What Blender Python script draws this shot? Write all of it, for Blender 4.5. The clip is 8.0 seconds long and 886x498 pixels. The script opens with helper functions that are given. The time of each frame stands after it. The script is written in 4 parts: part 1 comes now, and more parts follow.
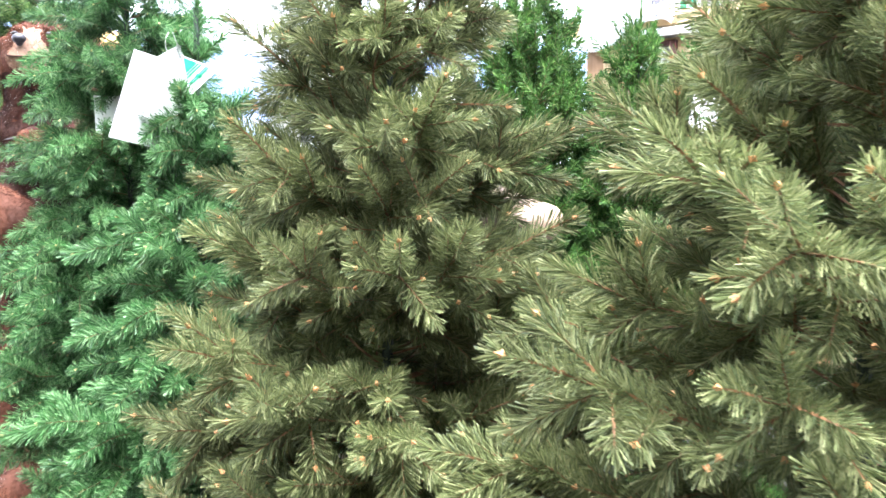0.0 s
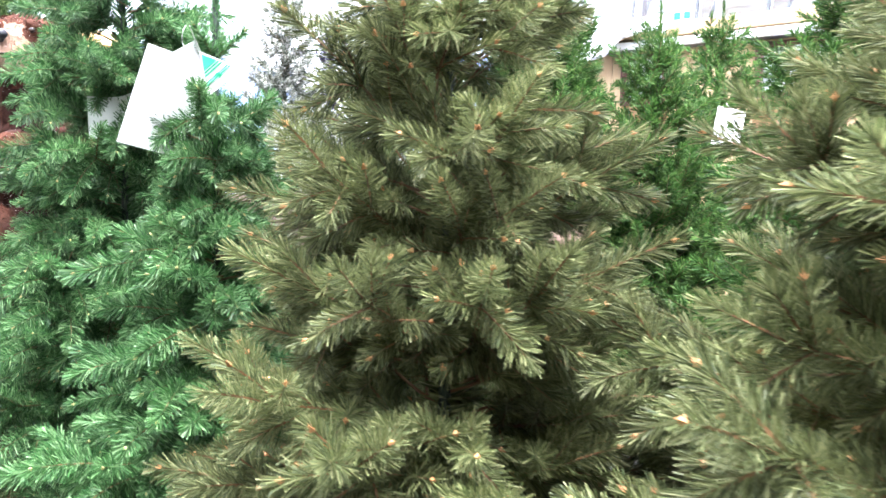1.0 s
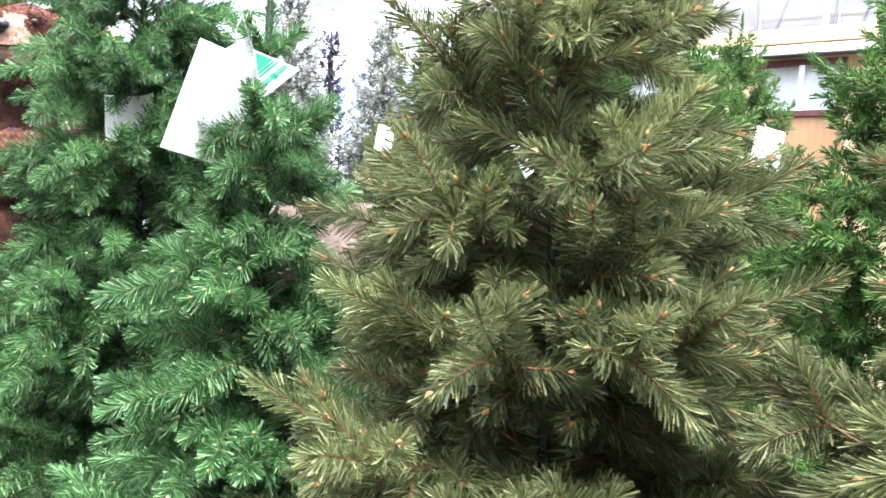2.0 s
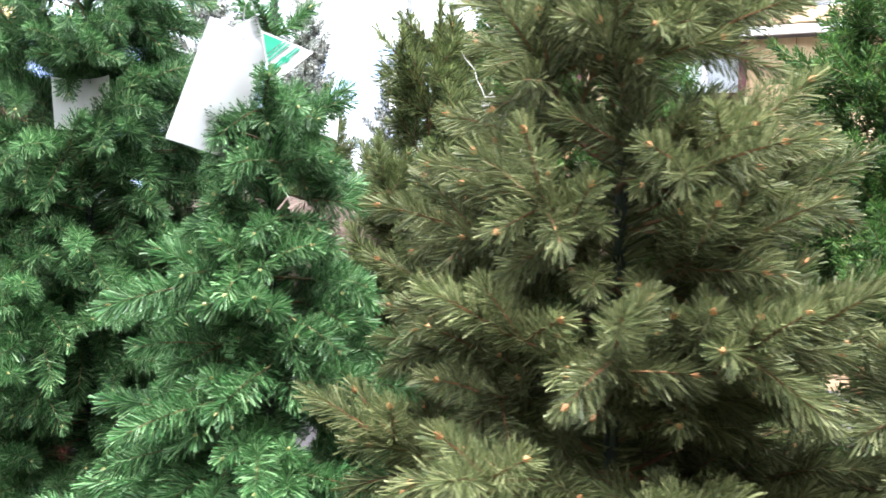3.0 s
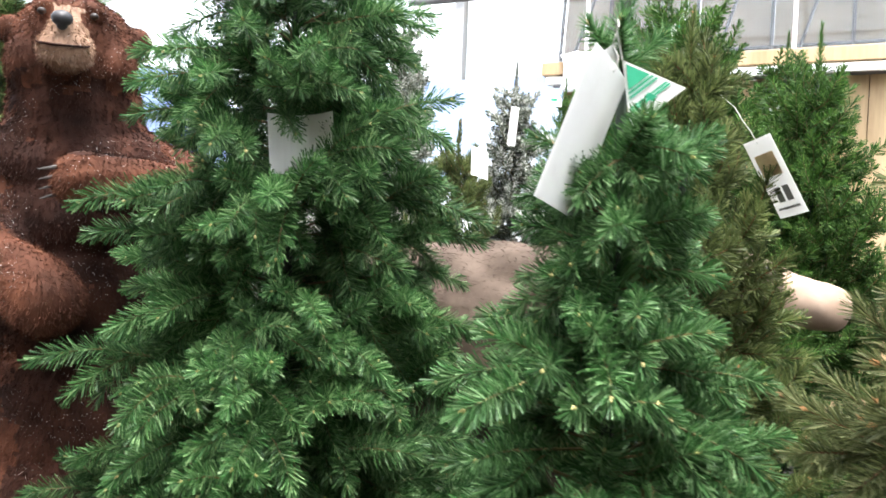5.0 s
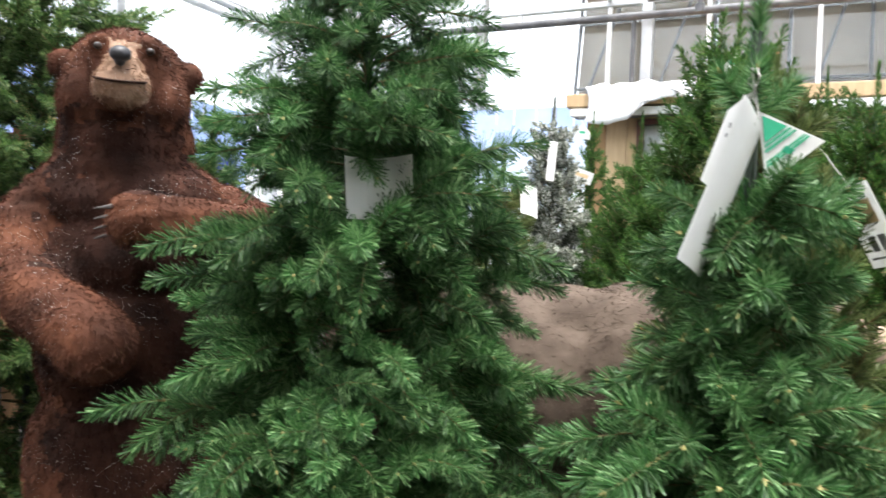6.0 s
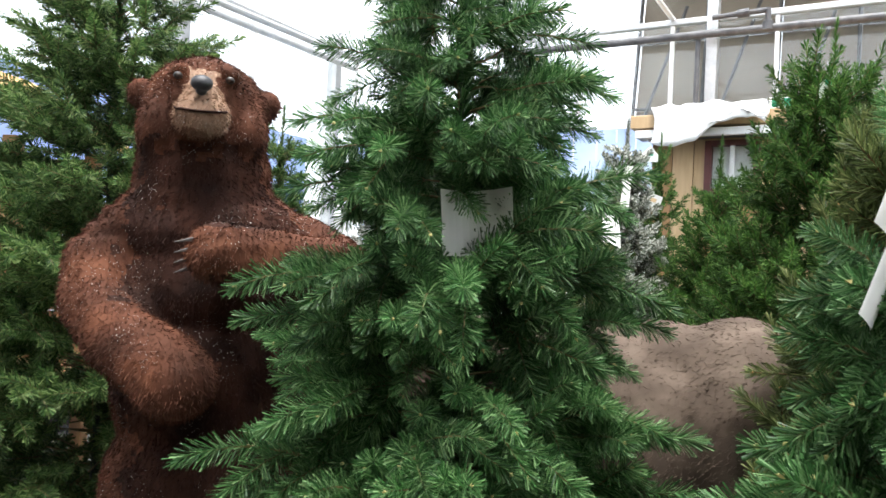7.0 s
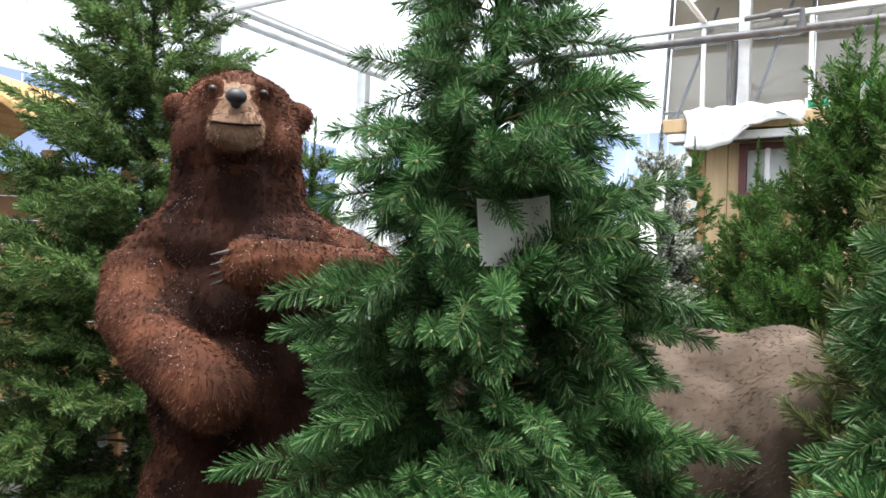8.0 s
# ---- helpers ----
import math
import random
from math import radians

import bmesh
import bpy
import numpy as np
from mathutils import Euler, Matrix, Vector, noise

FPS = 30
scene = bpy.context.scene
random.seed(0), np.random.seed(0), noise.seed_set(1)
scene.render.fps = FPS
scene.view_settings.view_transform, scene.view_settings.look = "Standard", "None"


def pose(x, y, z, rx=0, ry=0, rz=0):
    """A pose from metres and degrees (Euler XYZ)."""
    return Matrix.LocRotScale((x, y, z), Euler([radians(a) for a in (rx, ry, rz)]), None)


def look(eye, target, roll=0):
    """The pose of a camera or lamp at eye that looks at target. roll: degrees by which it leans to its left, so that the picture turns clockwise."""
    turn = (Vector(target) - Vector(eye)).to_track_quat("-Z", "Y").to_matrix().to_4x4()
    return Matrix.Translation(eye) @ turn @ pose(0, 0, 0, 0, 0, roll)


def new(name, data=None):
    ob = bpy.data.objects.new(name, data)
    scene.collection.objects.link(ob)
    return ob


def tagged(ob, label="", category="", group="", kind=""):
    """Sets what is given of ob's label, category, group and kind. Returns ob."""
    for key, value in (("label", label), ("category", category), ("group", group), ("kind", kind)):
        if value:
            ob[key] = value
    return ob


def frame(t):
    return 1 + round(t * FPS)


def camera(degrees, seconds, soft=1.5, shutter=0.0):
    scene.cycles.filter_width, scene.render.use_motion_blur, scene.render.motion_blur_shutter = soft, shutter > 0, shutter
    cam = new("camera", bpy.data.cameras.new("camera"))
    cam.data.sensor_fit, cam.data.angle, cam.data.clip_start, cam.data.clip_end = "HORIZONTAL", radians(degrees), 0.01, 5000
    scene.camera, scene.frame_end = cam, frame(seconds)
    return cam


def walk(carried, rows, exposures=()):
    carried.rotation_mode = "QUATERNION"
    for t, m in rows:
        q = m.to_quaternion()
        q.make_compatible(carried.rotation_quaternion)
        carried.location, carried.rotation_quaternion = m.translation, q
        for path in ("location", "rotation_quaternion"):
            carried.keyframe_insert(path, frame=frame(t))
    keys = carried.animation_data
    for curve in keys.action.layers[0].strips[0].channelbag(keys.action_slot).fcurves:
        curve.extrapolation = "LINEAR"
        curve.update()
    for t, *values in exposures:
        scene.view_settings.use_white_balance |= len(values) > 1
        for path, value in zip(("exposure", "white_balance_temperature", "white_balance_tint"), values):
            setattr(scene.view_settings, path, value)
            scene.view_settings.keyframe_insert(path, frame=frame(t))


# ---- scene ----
cam = camera(60.1, 8.0, soft=1.5, shutter=0.4)
PATH = [
    (0, (0.037, 0.012, 1.551), (-1.19, 1.583, 1.388), 0.4),
    (0.5, (-0.1, 0.02, 1.555), (-1.27, 1.636, 1.415), 0.8),
    (1, (-0.24, 0.054, 1.559), (-1.401, 1.677, 1.423), 1.0),
    (1.5, (-0.402, 0.084, 1.56), (-1.565, 1.708, 1.458), 1.7),
    (1.7, (-0.453, 0.077, 1.57), (-1.603, 1.709, 1.464), 2.2),
    (2.8, (-0.776, 0.016, 1.585), (-1.644, 1.813, 1.456), 1.4),
    (3, (-0.831, -0.009, 1.59), (-1.67, 1.8, 1.441), 1.6),
    (3.5, (-1.009, -0.021, 1.592), (-1.831, 1.796, 1.433), 2.0),
    (4, (-1.2, -0.001, 1.616), (-2.054, 1.803, 1.486), 2.8),
    (4.5, (-1.383, 0.0, 1.618), (-2.249, 1.798, 1.493), 2.7),
    (4.7, (-1.45, 0.009, 1.621), (-2.322, 1.806, 1.518), 2.2),
    (5.8, (-1.717, 0.003, 1.666), (-2.536, 1.828, 1.655), 2.6),
    (6, (-1.74, 0.006, 1.673), (-2.606, 1.809, 1.672), 2.6),
    (6.5, (-1.825, 0.031, 1.695), (-2.773, 1.793, 1.722), 2.3),
    (7, (-1.888, 0.054, 1.706), (-2.869, 1.796, 1.753), 2.7),
    (7.5, (-1.906, 0.055, 1.713), (-2.906, 1.787, 1.764), 2.4),
    (8, (-1.908, 0.059, 1.713), (-2.956, 1.761, 1.775), 2.1),
]
walk(cam, [(t, look(eye, target, roll)) for t, eye, target, roll in PATH],
     exposures=[(0.0, 3.9, 5900, 17), (1.5, 3.65, 5950, 20), (3.5, 3.25, 6050, 17), (4.5, 3.0, 6350, 14), (6.0, 2.4, 6450, 11), (8.0, 2.2, 6450, 10)])

# ---- world and light: an overcast winter day over a glasshouse ----
world = bpy.data.worlds.new("overcast_sky")
scene.world = world
world.use_nodes = True
wn, wl = world.node_tree.nodes, world.node_tree.links
wn.clear()
sky = wn.new("ShaderNodeTexSky")
sky.sky_type, sky.sun_disc = "NISHITA", False
sky.sun_elevation, sky.sun_rotation = radians(75), radians(146)
sky.air_density, sky.dust_density, sky.ozone_density = 1.0, 3.0, 1.0
grey = wn.new("ShaderNodeHueSaturation")
grey.inputs["Saturation"].default_value = 0.22
back = wn.new("ShaderNodeBackground")
back.inputs["Strength"].default_value = 0.15
wout = wn.new("ShaderNodeOutputWorld")
wl.new(sky.outputs["Color"], grey.inputs["Color"])
wl.new(grey.outputs["Color"], back.inputs["Color"])
wl.new(back.outputs["Background"], wout.inputs["Surface"])
sun_data = bpy.data.lights.new("sun", "SUN")
sun_data.energy, sun_data.angle, sun_data.color = 1.5, radians(25), (1.0, 0.97, 0.92)
sun = new("sun", sun_data)
sun.matrix_world = look((0, 0, 20), (-0.21, 0.31, 18.6))


# ---- materials ----
def shader(name, rough=0.6, metal=0.0, spec=0.5):
    m = bpy.data.materials.new(name)
    m.use_nodes = True
    b = m.node_tree.nodes["Principled BSDF"]
    b.inputs["Roughness"].default_value = rough
    b.inputs["Metallic"].default_value = metal
    b.inputs["Specular IOR Level"].default_value = spec
    return m, m.node_tree.nodes, m.node_tree.links, b


def ramp(nodes, stops):
    r = nodes.new("ShaderNodeValToRGB")
    els = r.color_ramp.elements
    while len(els) < len(stops):
        els.new(0.5)
    for e, (p, c) in zip(els, stops):
        e.position, e.color = p, (*c, 1)
    return r


def grainy(name, dark, light, scale=8.0, rough=0.6, metal=0.0, bump=0.1, fine=60.0, stretch=(1, 1, 1), spec=0.5):
    """Two scales of noise between two colours, with fine relief."""
    m, n, l, b = shader(name, rough, metal, spec)
    co = n.new("ShaderNodeTexCoord")
    mp = n.new("ShaderNodeMapping")
    mp.inputs["Scale"].default_value = stretch
    l.new(co.outputs["Object"], mp.inputs["Vector"])
    a = n.new("ShaderNodeTexNoise")
    a.inputs["Scale"].default_value, a.inputs["Detail"].default_value = scale, 5
    f = n.new("ShaderNodeTexNoise")
    f.inputs["Scale"].default_value, f.inputs["Detail"].default_value = fine, 3
    l.new(mp.outputs["Vector"], a.inputs["Vector"])
    l.new(mp.outputs["Vector"], f.inputs["Vector"])
    mix = n.new("ShaderNodeMath")
    mix.operation = "MULTIPLY_ADD"
    mix.inputs[1].default_value = 0.4
    l.new(f.outputs["Fac"], mix.inputs[0])
    l.new(a.outputs["Fac"], mix.inputs[2])
    r = ramp(n, [(0.45, dark), (0.95, light)])
    l.new(mix.outputs[0], r.inputs["Fac"])
    l.new(r.outputs["Color"], b.inputs["Base Color"])
    if bump:
        bp = n.new("ShaderNodeBump")
        bp.inputs["Strength"].default_value, bp.inputs["Distance"].default_value = bump, 0.01
        l.new(f.outputs["Fac"], bp.inputs["Height"])
        l.new(bp.outputs["Normal"], b.inputs["Normal"])
    return m


def needles(name, dark, mid, light, rough=0.42):
    """Plastic needles: each its own shade, each branch its own tone."""
    m, n, l, b = shader(name, rough, 0.0, 0.3)
    geo = n.new("ShaderNodeNewGeometry")
    r = ramp(n, [(0.0, dark), (0.55, mid), (1.0, light)])
    l.new(geo.outputs["Random Per Island"], r.inputs["Fac"])
    info = n.new("ShaderNodeObjectInfo")
    hs = n.new("ShaderNodeHueSaturation")
    mr = n.new("ShaderNodeMapRange")
    mr.inputs["To Min"].default_value, mr.inputs["To Max"].default_value = 0.75, 1.25
    l.new(info.outputs["Random"], mr.inputs["Value"])
    l.new(mr.outputs["Result"], hs.inputs["Value"])
    l.new(r.outputs["Color"], hs.inputs["Color"])
    l.new(hs.outputs["Color"], b.inputs["Base Color"])
    tr = n.new("ShaderNodeBsdfTranslucent")
    l.new(hs.outputs["Color"], tr.inputs["Color"])
    mx = n.new("ShaderNodeMixShader")
    mx.inputs["Fac"].default_value = 0.38
    l.new(b.outputs["BSDF"], mx.inputs[1])
    l.new(tr.outputs["BSDF"], mx.inputs[2])
    l.new(mx.outputs["Shader"], n["Material Output"].inputs["Surface"])
    return m


OLIVE = needles("olive_pine_needles", (0.046, 0.068, 0.024), (0.118, 0.142, 0.05), (0.23, 0.25, 0.112), 0.55)
GREEN = needles("green_fir_needles", (0.022, 0.075, 0.022), (0.06, 0.16, 0.046), (0.2, 0.34, 0.15), 0.42)
BLUEGREEN = needles("deep_green_fir_needles", (0.018, 0.062, 0.018), (0.05, 0.14, 0.038), (0.2, 0.33, 0.14), 0.45)
GRASS = needles("bright_green_needles", (0.016, 0.052, 0.008), (0.044, 0.112, 0.02), (0.12, 0.21, 0.05), 0.6)
DARKOLIVE = needles("dark_olive_needles", (0.035, 0.055, 0.016), (0.1, 0.135, 0.042), (0.2, 0.23, 0.09), 0.5)
SNOWY = needles("frosted_needles", (0.06, 0.08, 0.05), (0.3, 0.32, 0.27), (0.78, 0.79, 0.75), 0.75)
FIRGREEN = needles("mid_green_fir_needles", (0.022, 0.06, 0.016), (0.075, 0.15, 0.04), (0.22, 0.3, 0.11), 0.5)
GREENSTEM = grainy("green_brown_twig_wire", (0.06, 0.06, 0.02), (0.16, 0.12, 0.04), 40, 0.7)
PURPLE = needles("dark_violet_needles", (0.012, 0.01, 0.022), (0.035, 0.03, 0.06), (0.08, 0.07, 0.12))
STEM = grainy("brown_twig_wire", (0.09, 0.045, 0.018), (0.22, 0.11, 0.04), 40, 0.7)
BARK = grainy("dark_green_pole", (0.01, 0.02, 0.012), (0.03, 0.05, 0.03), 30, 0.6)
BUD = grainy("orange_brown_bud", (0.35, 0.14, 0.045), (0.62, 0.33, 0.14), 90, 0.65)
PALEBUD = grainy("pale_yellow_bud", (0.3, 0.25, 0.08), (0.55, 0.5, 0.22), 90, 0.65)
CONCRETE = grainy("wet_concrete_paving", (0.03, 0.029, 0.028), (0.07, 0.068, 0.064), 2.0, 0.8, 0, 0.25, 60)
STEEL = grainy("galvanised_steel", (0.38, 0.39, 0.4), (0.55, 0.56, 0.57), 6, 0.45, 0.6, 0.05)
ALU = grainy("white_coated_aluminium", (0.68, 0.69, 0.69), (0.82, 0.83, 0.83), 5, 0.4, 0, 0.02)
DARKPIPE = grainy("dark_grey_heating_pipe", (0.06, 0.06, 0.065), (0.13, 0.13, 0.135), 10, 0.5, 0.2, 0.05)
WOOD = grainy("pale_pine_boards", (0.4, 0.27, 0.14), (0.62, 0.45, 0.26), 3, 0.6, 0, 0.1, 40, (1, 1, 0.12))
DARKWOOD = grainy("brown_pine_boards", (0.2, 0.11, 0.045), (0.38, 0.22, 0.1), 3, 0.6, 0, 0.1, 40, (1, 1, 0.12))
REDWOOD = grainy("dark_red_frame_paint", (0.07, 0.02, 0.02), (0.13, 0.035, 0.032), 9, 0.5)
CLOTH = grainy("white_felt_snow_cloth", (0.72, 0.73, 0.74), (0.85, 0.86, 0.86), 12, 0.9, 0, 0.2, 120)
CARD = grainy("white_tag_card", (0.78, 0.78, 0.76), (0.87, 0.87, 0.86), 4, 0.55, 0, 0.0)
cn, clk = CARD.node_tree.nodes, CARD.node_tree.links
paper = cn.new("ShaderNodeBsdfTranslucent")
paper.inputs["Color"].default_value = (0.85, 0.85, 0.83, 1)
pmix = cn.new("ShaderNodeMixShader")
pmix.inputs["Fac"].default_value = 0.45
clk.new(cn["Principled BSDF"].outputs["BSDF"], pmix.inputs[1])
clk.new(paper.outputs["BSDF"], pmix.inputs[2])
clk.new(pmix.outputs["Shader"], cn["Material Output"].inputs["Surface"])
GREENINK = grainy("green_print", (0.01, 0.3, 0.15), (0.04, 0.42, 0.24), 12, 0.5, 0, 0.0)
TANINK = grainy("tan_print", (0.55, 0.38, 0.2), (0.75, 0.58, 0.36), 12, 0.5, 0, 0.0)
GREYINK = grainy("grey_print", (0.2, 0.2, 0.2), (0.3, 0.3, 0.3), 12, 0.5, 0, 0.0)
STRING = grainy("pale_string", (0.35, 0.36, 0.33), (0.5, 0.5, 0.46), 60, 0.8)
BEIGE = grainy("beige_shade_screen", (0.19, 0.16, 0.125), (0.27, 0.235, 0.19), 1.5, 0.8, 0, 0.05)
SIGNGREEN = grainy("exit_sign_green", (0.01, 0.25, 0.12), (0.02, 0.33, 0.17), 12, 0.4, 0, 0)
BLUEBOX = grainy("dark_blue_plastic", (0.03, 0.05, 0.2), (0.05, 0.08, 0.3), 6, 0.5)


def glass_material():
    m, n, l, b = shader("clear_glass", 0.05)
    t = n.new("ShaderNodeBsdfTransparent")
    t.inputs["Color"].default_value = (0.95, 0.97, 0.97, 1)
    g = n.new("ShaderNodeBsdfGlossy")
    g.inputs["Roughness"].default_value = 0.03
    mx = n.new("ShaderNodeMixShader")
    mx.inputs["Fac"].default_value = 0.05
    l.new(t.outputs["BSDF"], mx.inputs[1])
    l.new(g.outputs["BSDF"], mx.inputs[2])
    l.new(mx.outputs["Shader"], n["Material Output"].inputs["Surface"])
    return m


GLASS = glass_material()


# ---- mesh helpers ----
def part(name, bm, material, parent=None, label=""):
    me = bpy.data.meshes.new(name)
    bm.to_mesh(me)
    bm.free()
    for mat in (material if isinstance(material, (list, tuple)) else [material]):
        me.materials.append(mat)
    ob = new(name, me)
    ob.parent = parent
    if label:
        tagged(ob, label)
    return ob


def thing(name, place, label, category, group="", kind=""):
    ob = new(name)
    ob.empty_display_size = 0.1
    ob.matrix_basis = place
    return tagged(ob, label, category, group, kind)


def box(bm, x0, x1, y0, y1, z0, z1, bevel=0.0, m=None):
    r = bmesh.ops.create_cube(bm, size=1)
    vs = r["verts"]
    for v in vs:
        v.co = Vector((x0 + (v.co.x + 0.5) * (x1 - x0), y0 + (v.co.y + 0.5) * (y1 - y0), z0 + (v.co.z + 0.5) * (z1 - z0)))
        if m:
            v.co = m @ v.co
    if bevel:
        es = list({e for v in vs for e in v.link_edges})
        bmesh.ops.bevel(bm, geom=es, offset=bevel, segments=2, affect="EDGES", profile=0.5)
    return bm


def rod(bm, a, b, r, r2=None, seg=10):
    a, b = Vector(a), Vector(b)
    d = b - a
    m = Matrix.Translation((a + b) / 2) @ d.to_track_quat("Z", "Y").to_matrix().to_4x4()
    bmesh.ops.create_cone(bm, cap_ends=True, segments=seg, radius1=r, radius2=r if r2 is None else r2, depth=d.length, matrix=m)
    return bm


def boxed(name, dims, material, parent=None, label="", bevel=0.0):
    return part(name, box(bmesh.new(), *dims, bevel=bevel), material, parent, label)


# ---- the glasshouse ----
WALL_Y, WALL_X, EAVE = 9.0, -8.5, 4.6
EAST, SOUTH = 5.0, -2.6

floor = tagged(part("floor", box(bmesh.new(), WALL_X - 0.3, EAST + 0.3, SOUTH - 0.3, WALL_Y + 0.3, -0.2, 0), CONCRETE), "grey concrete floor of the glasshouse", "floor", kind="structure")
bm = bmesh.new()
bmesh.ops.create_grid(bm, x_segments=1, y_segments=1, size=400, matrix=Matrix.Translation((0, 0, -0.21)))
tagged(part("ground", bm, grainy("winter_ground", (0.16, 0.17, 0.13), (0.3, 0.3, 0.26), 0.3)), "pale winter ground outside the glasshouse", "ground", kind="structure")


def glass_wall(name, a, b, posts, label, solid=0.5):
    """A glazed wall from a to b on a low plinth, with posts at the given shares of its length and thin glazing bars."""
    a, b = Vector(a), Vector(b)
    d = (b - a)
    length = d.length
    place = Matrix.Translation(a) @ d.to_track_quat("X", "Z").to_matrix().to_4x4()
    w = thing(name, place, label, "wall", kind="structure")
    boxed("plinth", (0, length, -0.06, 0.06, 0, solid), CONCRETE if solid < 1 else WOOD, w, bevel=0.01)
    for p in posts:
        boxed("post", (p - 0.06, p + 0.06, -0.07, 0.09, 0.0, EAVE + 0.3), STEEL, w, "galvanised steel post", 0.008)
    boxed("gutter_rail", (0, length, -0.04, 0.04, EAVE + 0.02, EAVE + 0.09), STEEL, w, "grey gutter rail", 0.01)
    boxed("middle_rail", (0, length, -0.025, 0.025, 2.45, 2.51), ALU, w, "white glazing rail", 0.006)
    n = int(length / 1.05)
    for i in range(n + 1):
        x = i * length / n
        if min((abs(x - p) for p in posts), default=9) > 0.12:
            boxed("glazing_bar", (x - 0.022, x + 0.022, -0.025, 0.025, solid, EAVE + 0.02), ALU, w)
    for i in range(n):
        x0, x1 = i * length / n + 0.02, (i + 1) * length / n - 0.02
        g = boxed("pane", (x0, x1, -0.004, 0.004, solid, EAVE + 0.02), GLASS, w)
        g.visible_shadow = False
    return w


back_posts = [2.85, 4.95, 7.9, 11.0]
wall_north = glass_wall("wall_north", (WALL_X, WALL_Y, 0), (EAST, WALL_Y, 0), back_posts, "glazed glasshouse wall with steel posts and white bars")
wall_west = glass_wall("wall_west", (WALL_X, SOUTH, 0), (WALL_X, WALL_Y, 0), [0.2, 4.7, 8.4, 11.1], "glazed glasshouse side wall with steel posts")


def board_wall(name, a, b, label):
    """A full-height wall of wide brown boards from a to b."""
    a, b = Vector(a), Vector(b)
    d = b - a
    w = thing(name, Matrix.Translation(a) @ d.to_track_quat("X", "Z").to_matrix().to_4x4(), label, "wall", kind="structure")
    boxed("backing", (0, d.length, -0.03, 0.03, 0, EAVE + 0.1), BLOCKERWOOD, w)
    n = int(d.length / 0.28)
    for i in range(n):
        boxed("board", (i * d.length / n + 0.004, (i + 1) * d.length / n - 0.004, -0.048, 0.048, 0, EAVE), BLOCKERWOOD, w, bevel=0.004)
    return w


BLOCKERWOOD = grainy("brown_blocker_boards", (0.14, 0.1, 0.065), (0.28, 0.21, 0.14), 3, 0.65, 0, 0.15, 40, (1, 1, 0.12))
# unseen end wall; its boarding is there to cut low side light
wall_east = glass_wall("wall_east", (EAST, SOUTH, 0), (EAST, WALL_Y, 0), [4.0, 8.0], "unseen glazed end wall above wooden boarding added to cut low light", 1.2)
# unseen boards added behind the camera to hold back low frontal light
wall_south = board_wall("wall_south", (WALL_X, SOUTH, 0), (EAST, SOUTH, 0), "unseen brown boarded wall added behind the camera to block low light")

# heating pipes along the two walls, with a goose-neck by the post
pipe = thing("heating_pipe", pose(0, 0, 0), "dark grey heating pipe running along the glass wall", "pipe")
part("pipe_run", rod(bmesh.new(), (-6.3, WALL_Y - 0.2, 4.44), (EAST, WALL_Y - 0.2, 4.4), 0.045, seg=14), DARKPIPE, pipe)
bm = bmesh.new()
rod(bm, (-3.52, WALL_Y - 0.22, 4.6), (-2.95, WALL_Y - 0.22, 4.62), 0.03, seg=12)
rod(bm, (-2.95, WALL_Y - 0.22, 4.64), (-2.95, WALL_Y - 0.22, 4.42), 0.03, seg=12)
rod(bm, (-3.26, WALL_Y - 0.22, 4.61), (-3.14, WALL_Y - 0.22, 4.615), 0.048, seg=12)
rod(bm, (-2.95, WALL_Y - 0.22, 4.49), (-2.95, WALL_Y - 0.22, 4.4), 0.055, seg=12)
part("goose_neck", bm, DARKPIPE, pipe, "goose-neck branch with a valve")
part("riser", rod(bmesh.new(), (-3.68, WALL_Y - 0.16, 0.5), (-3.68, WALL_Y - 0.16, 4.45), 0.028, seg=12), DARKPIPE, pipe, "dark rain-water riser beside the post")
pipe2 = thing("heating_pipe", pose(0, 0, 0), "dark grey double pipe along the side wall", "pipe")
for dz in (0.0, 0.13):
    part("pipe_run", rod(bmesh.new(), (WALL_X + 0.2, SOUTH, 4.3 + dz), (WALL_X + 0.2, WALL_Y - 0.3, 4.42 + dz), 0.04, seg=12), STEEL, pipe2)

# the roof: two glazed pitches on lattice trusses
roof = thing("ceiling", pose(0, 0, 0), "glazed glasshouse roof on white lattice trusses", "ceiling", kind="structure")
bm, bg = bmesh.new(), bmesh.new()
span = (EAST - WALL_X) / 3
for i in range(3):
    x0 = WALL_X + i * span
    xm, x1 = x0 + span / 2, x0 + span
    for k in range(12):
        y = SOUTH + k
        for a, b in (((x0, y, EAVE + 0.14), (xm, y, EAVE + 1.1)), ((xm, y, EAVE + 1.1), (x1, y, EAVE + 0.14))):
            rod(bm, a, b, 0.014, seg=6)
    for a, b in (((x0, EAVE + 0.14), (xm, EAVE + 1.1)), ((xm, EAVE + 1.1), (x1, EAVE + 0.14))):
        vs = [bg.verts.new(c) for c in ((a[0], SOUTH, a[1] + 0.03), (b[0], SOUTH, b[1] + 0.03), (b[0], WALL_Y, b[1] + 0.03), (a[0], WALL_Y, a[1] + 0.03))]
        bg.faces.new(vs)
    rod(bm, (xm, SOUTH, EAVE + 1.1), (xm, WALL_Y, EAVE + 1.1), 0.035, seg=6)
    rod(bm, (x1, SOUTH, EAVE + 0.1), (x1, WALL_Y, EAVE + 0.1), 0.03, seg=6)
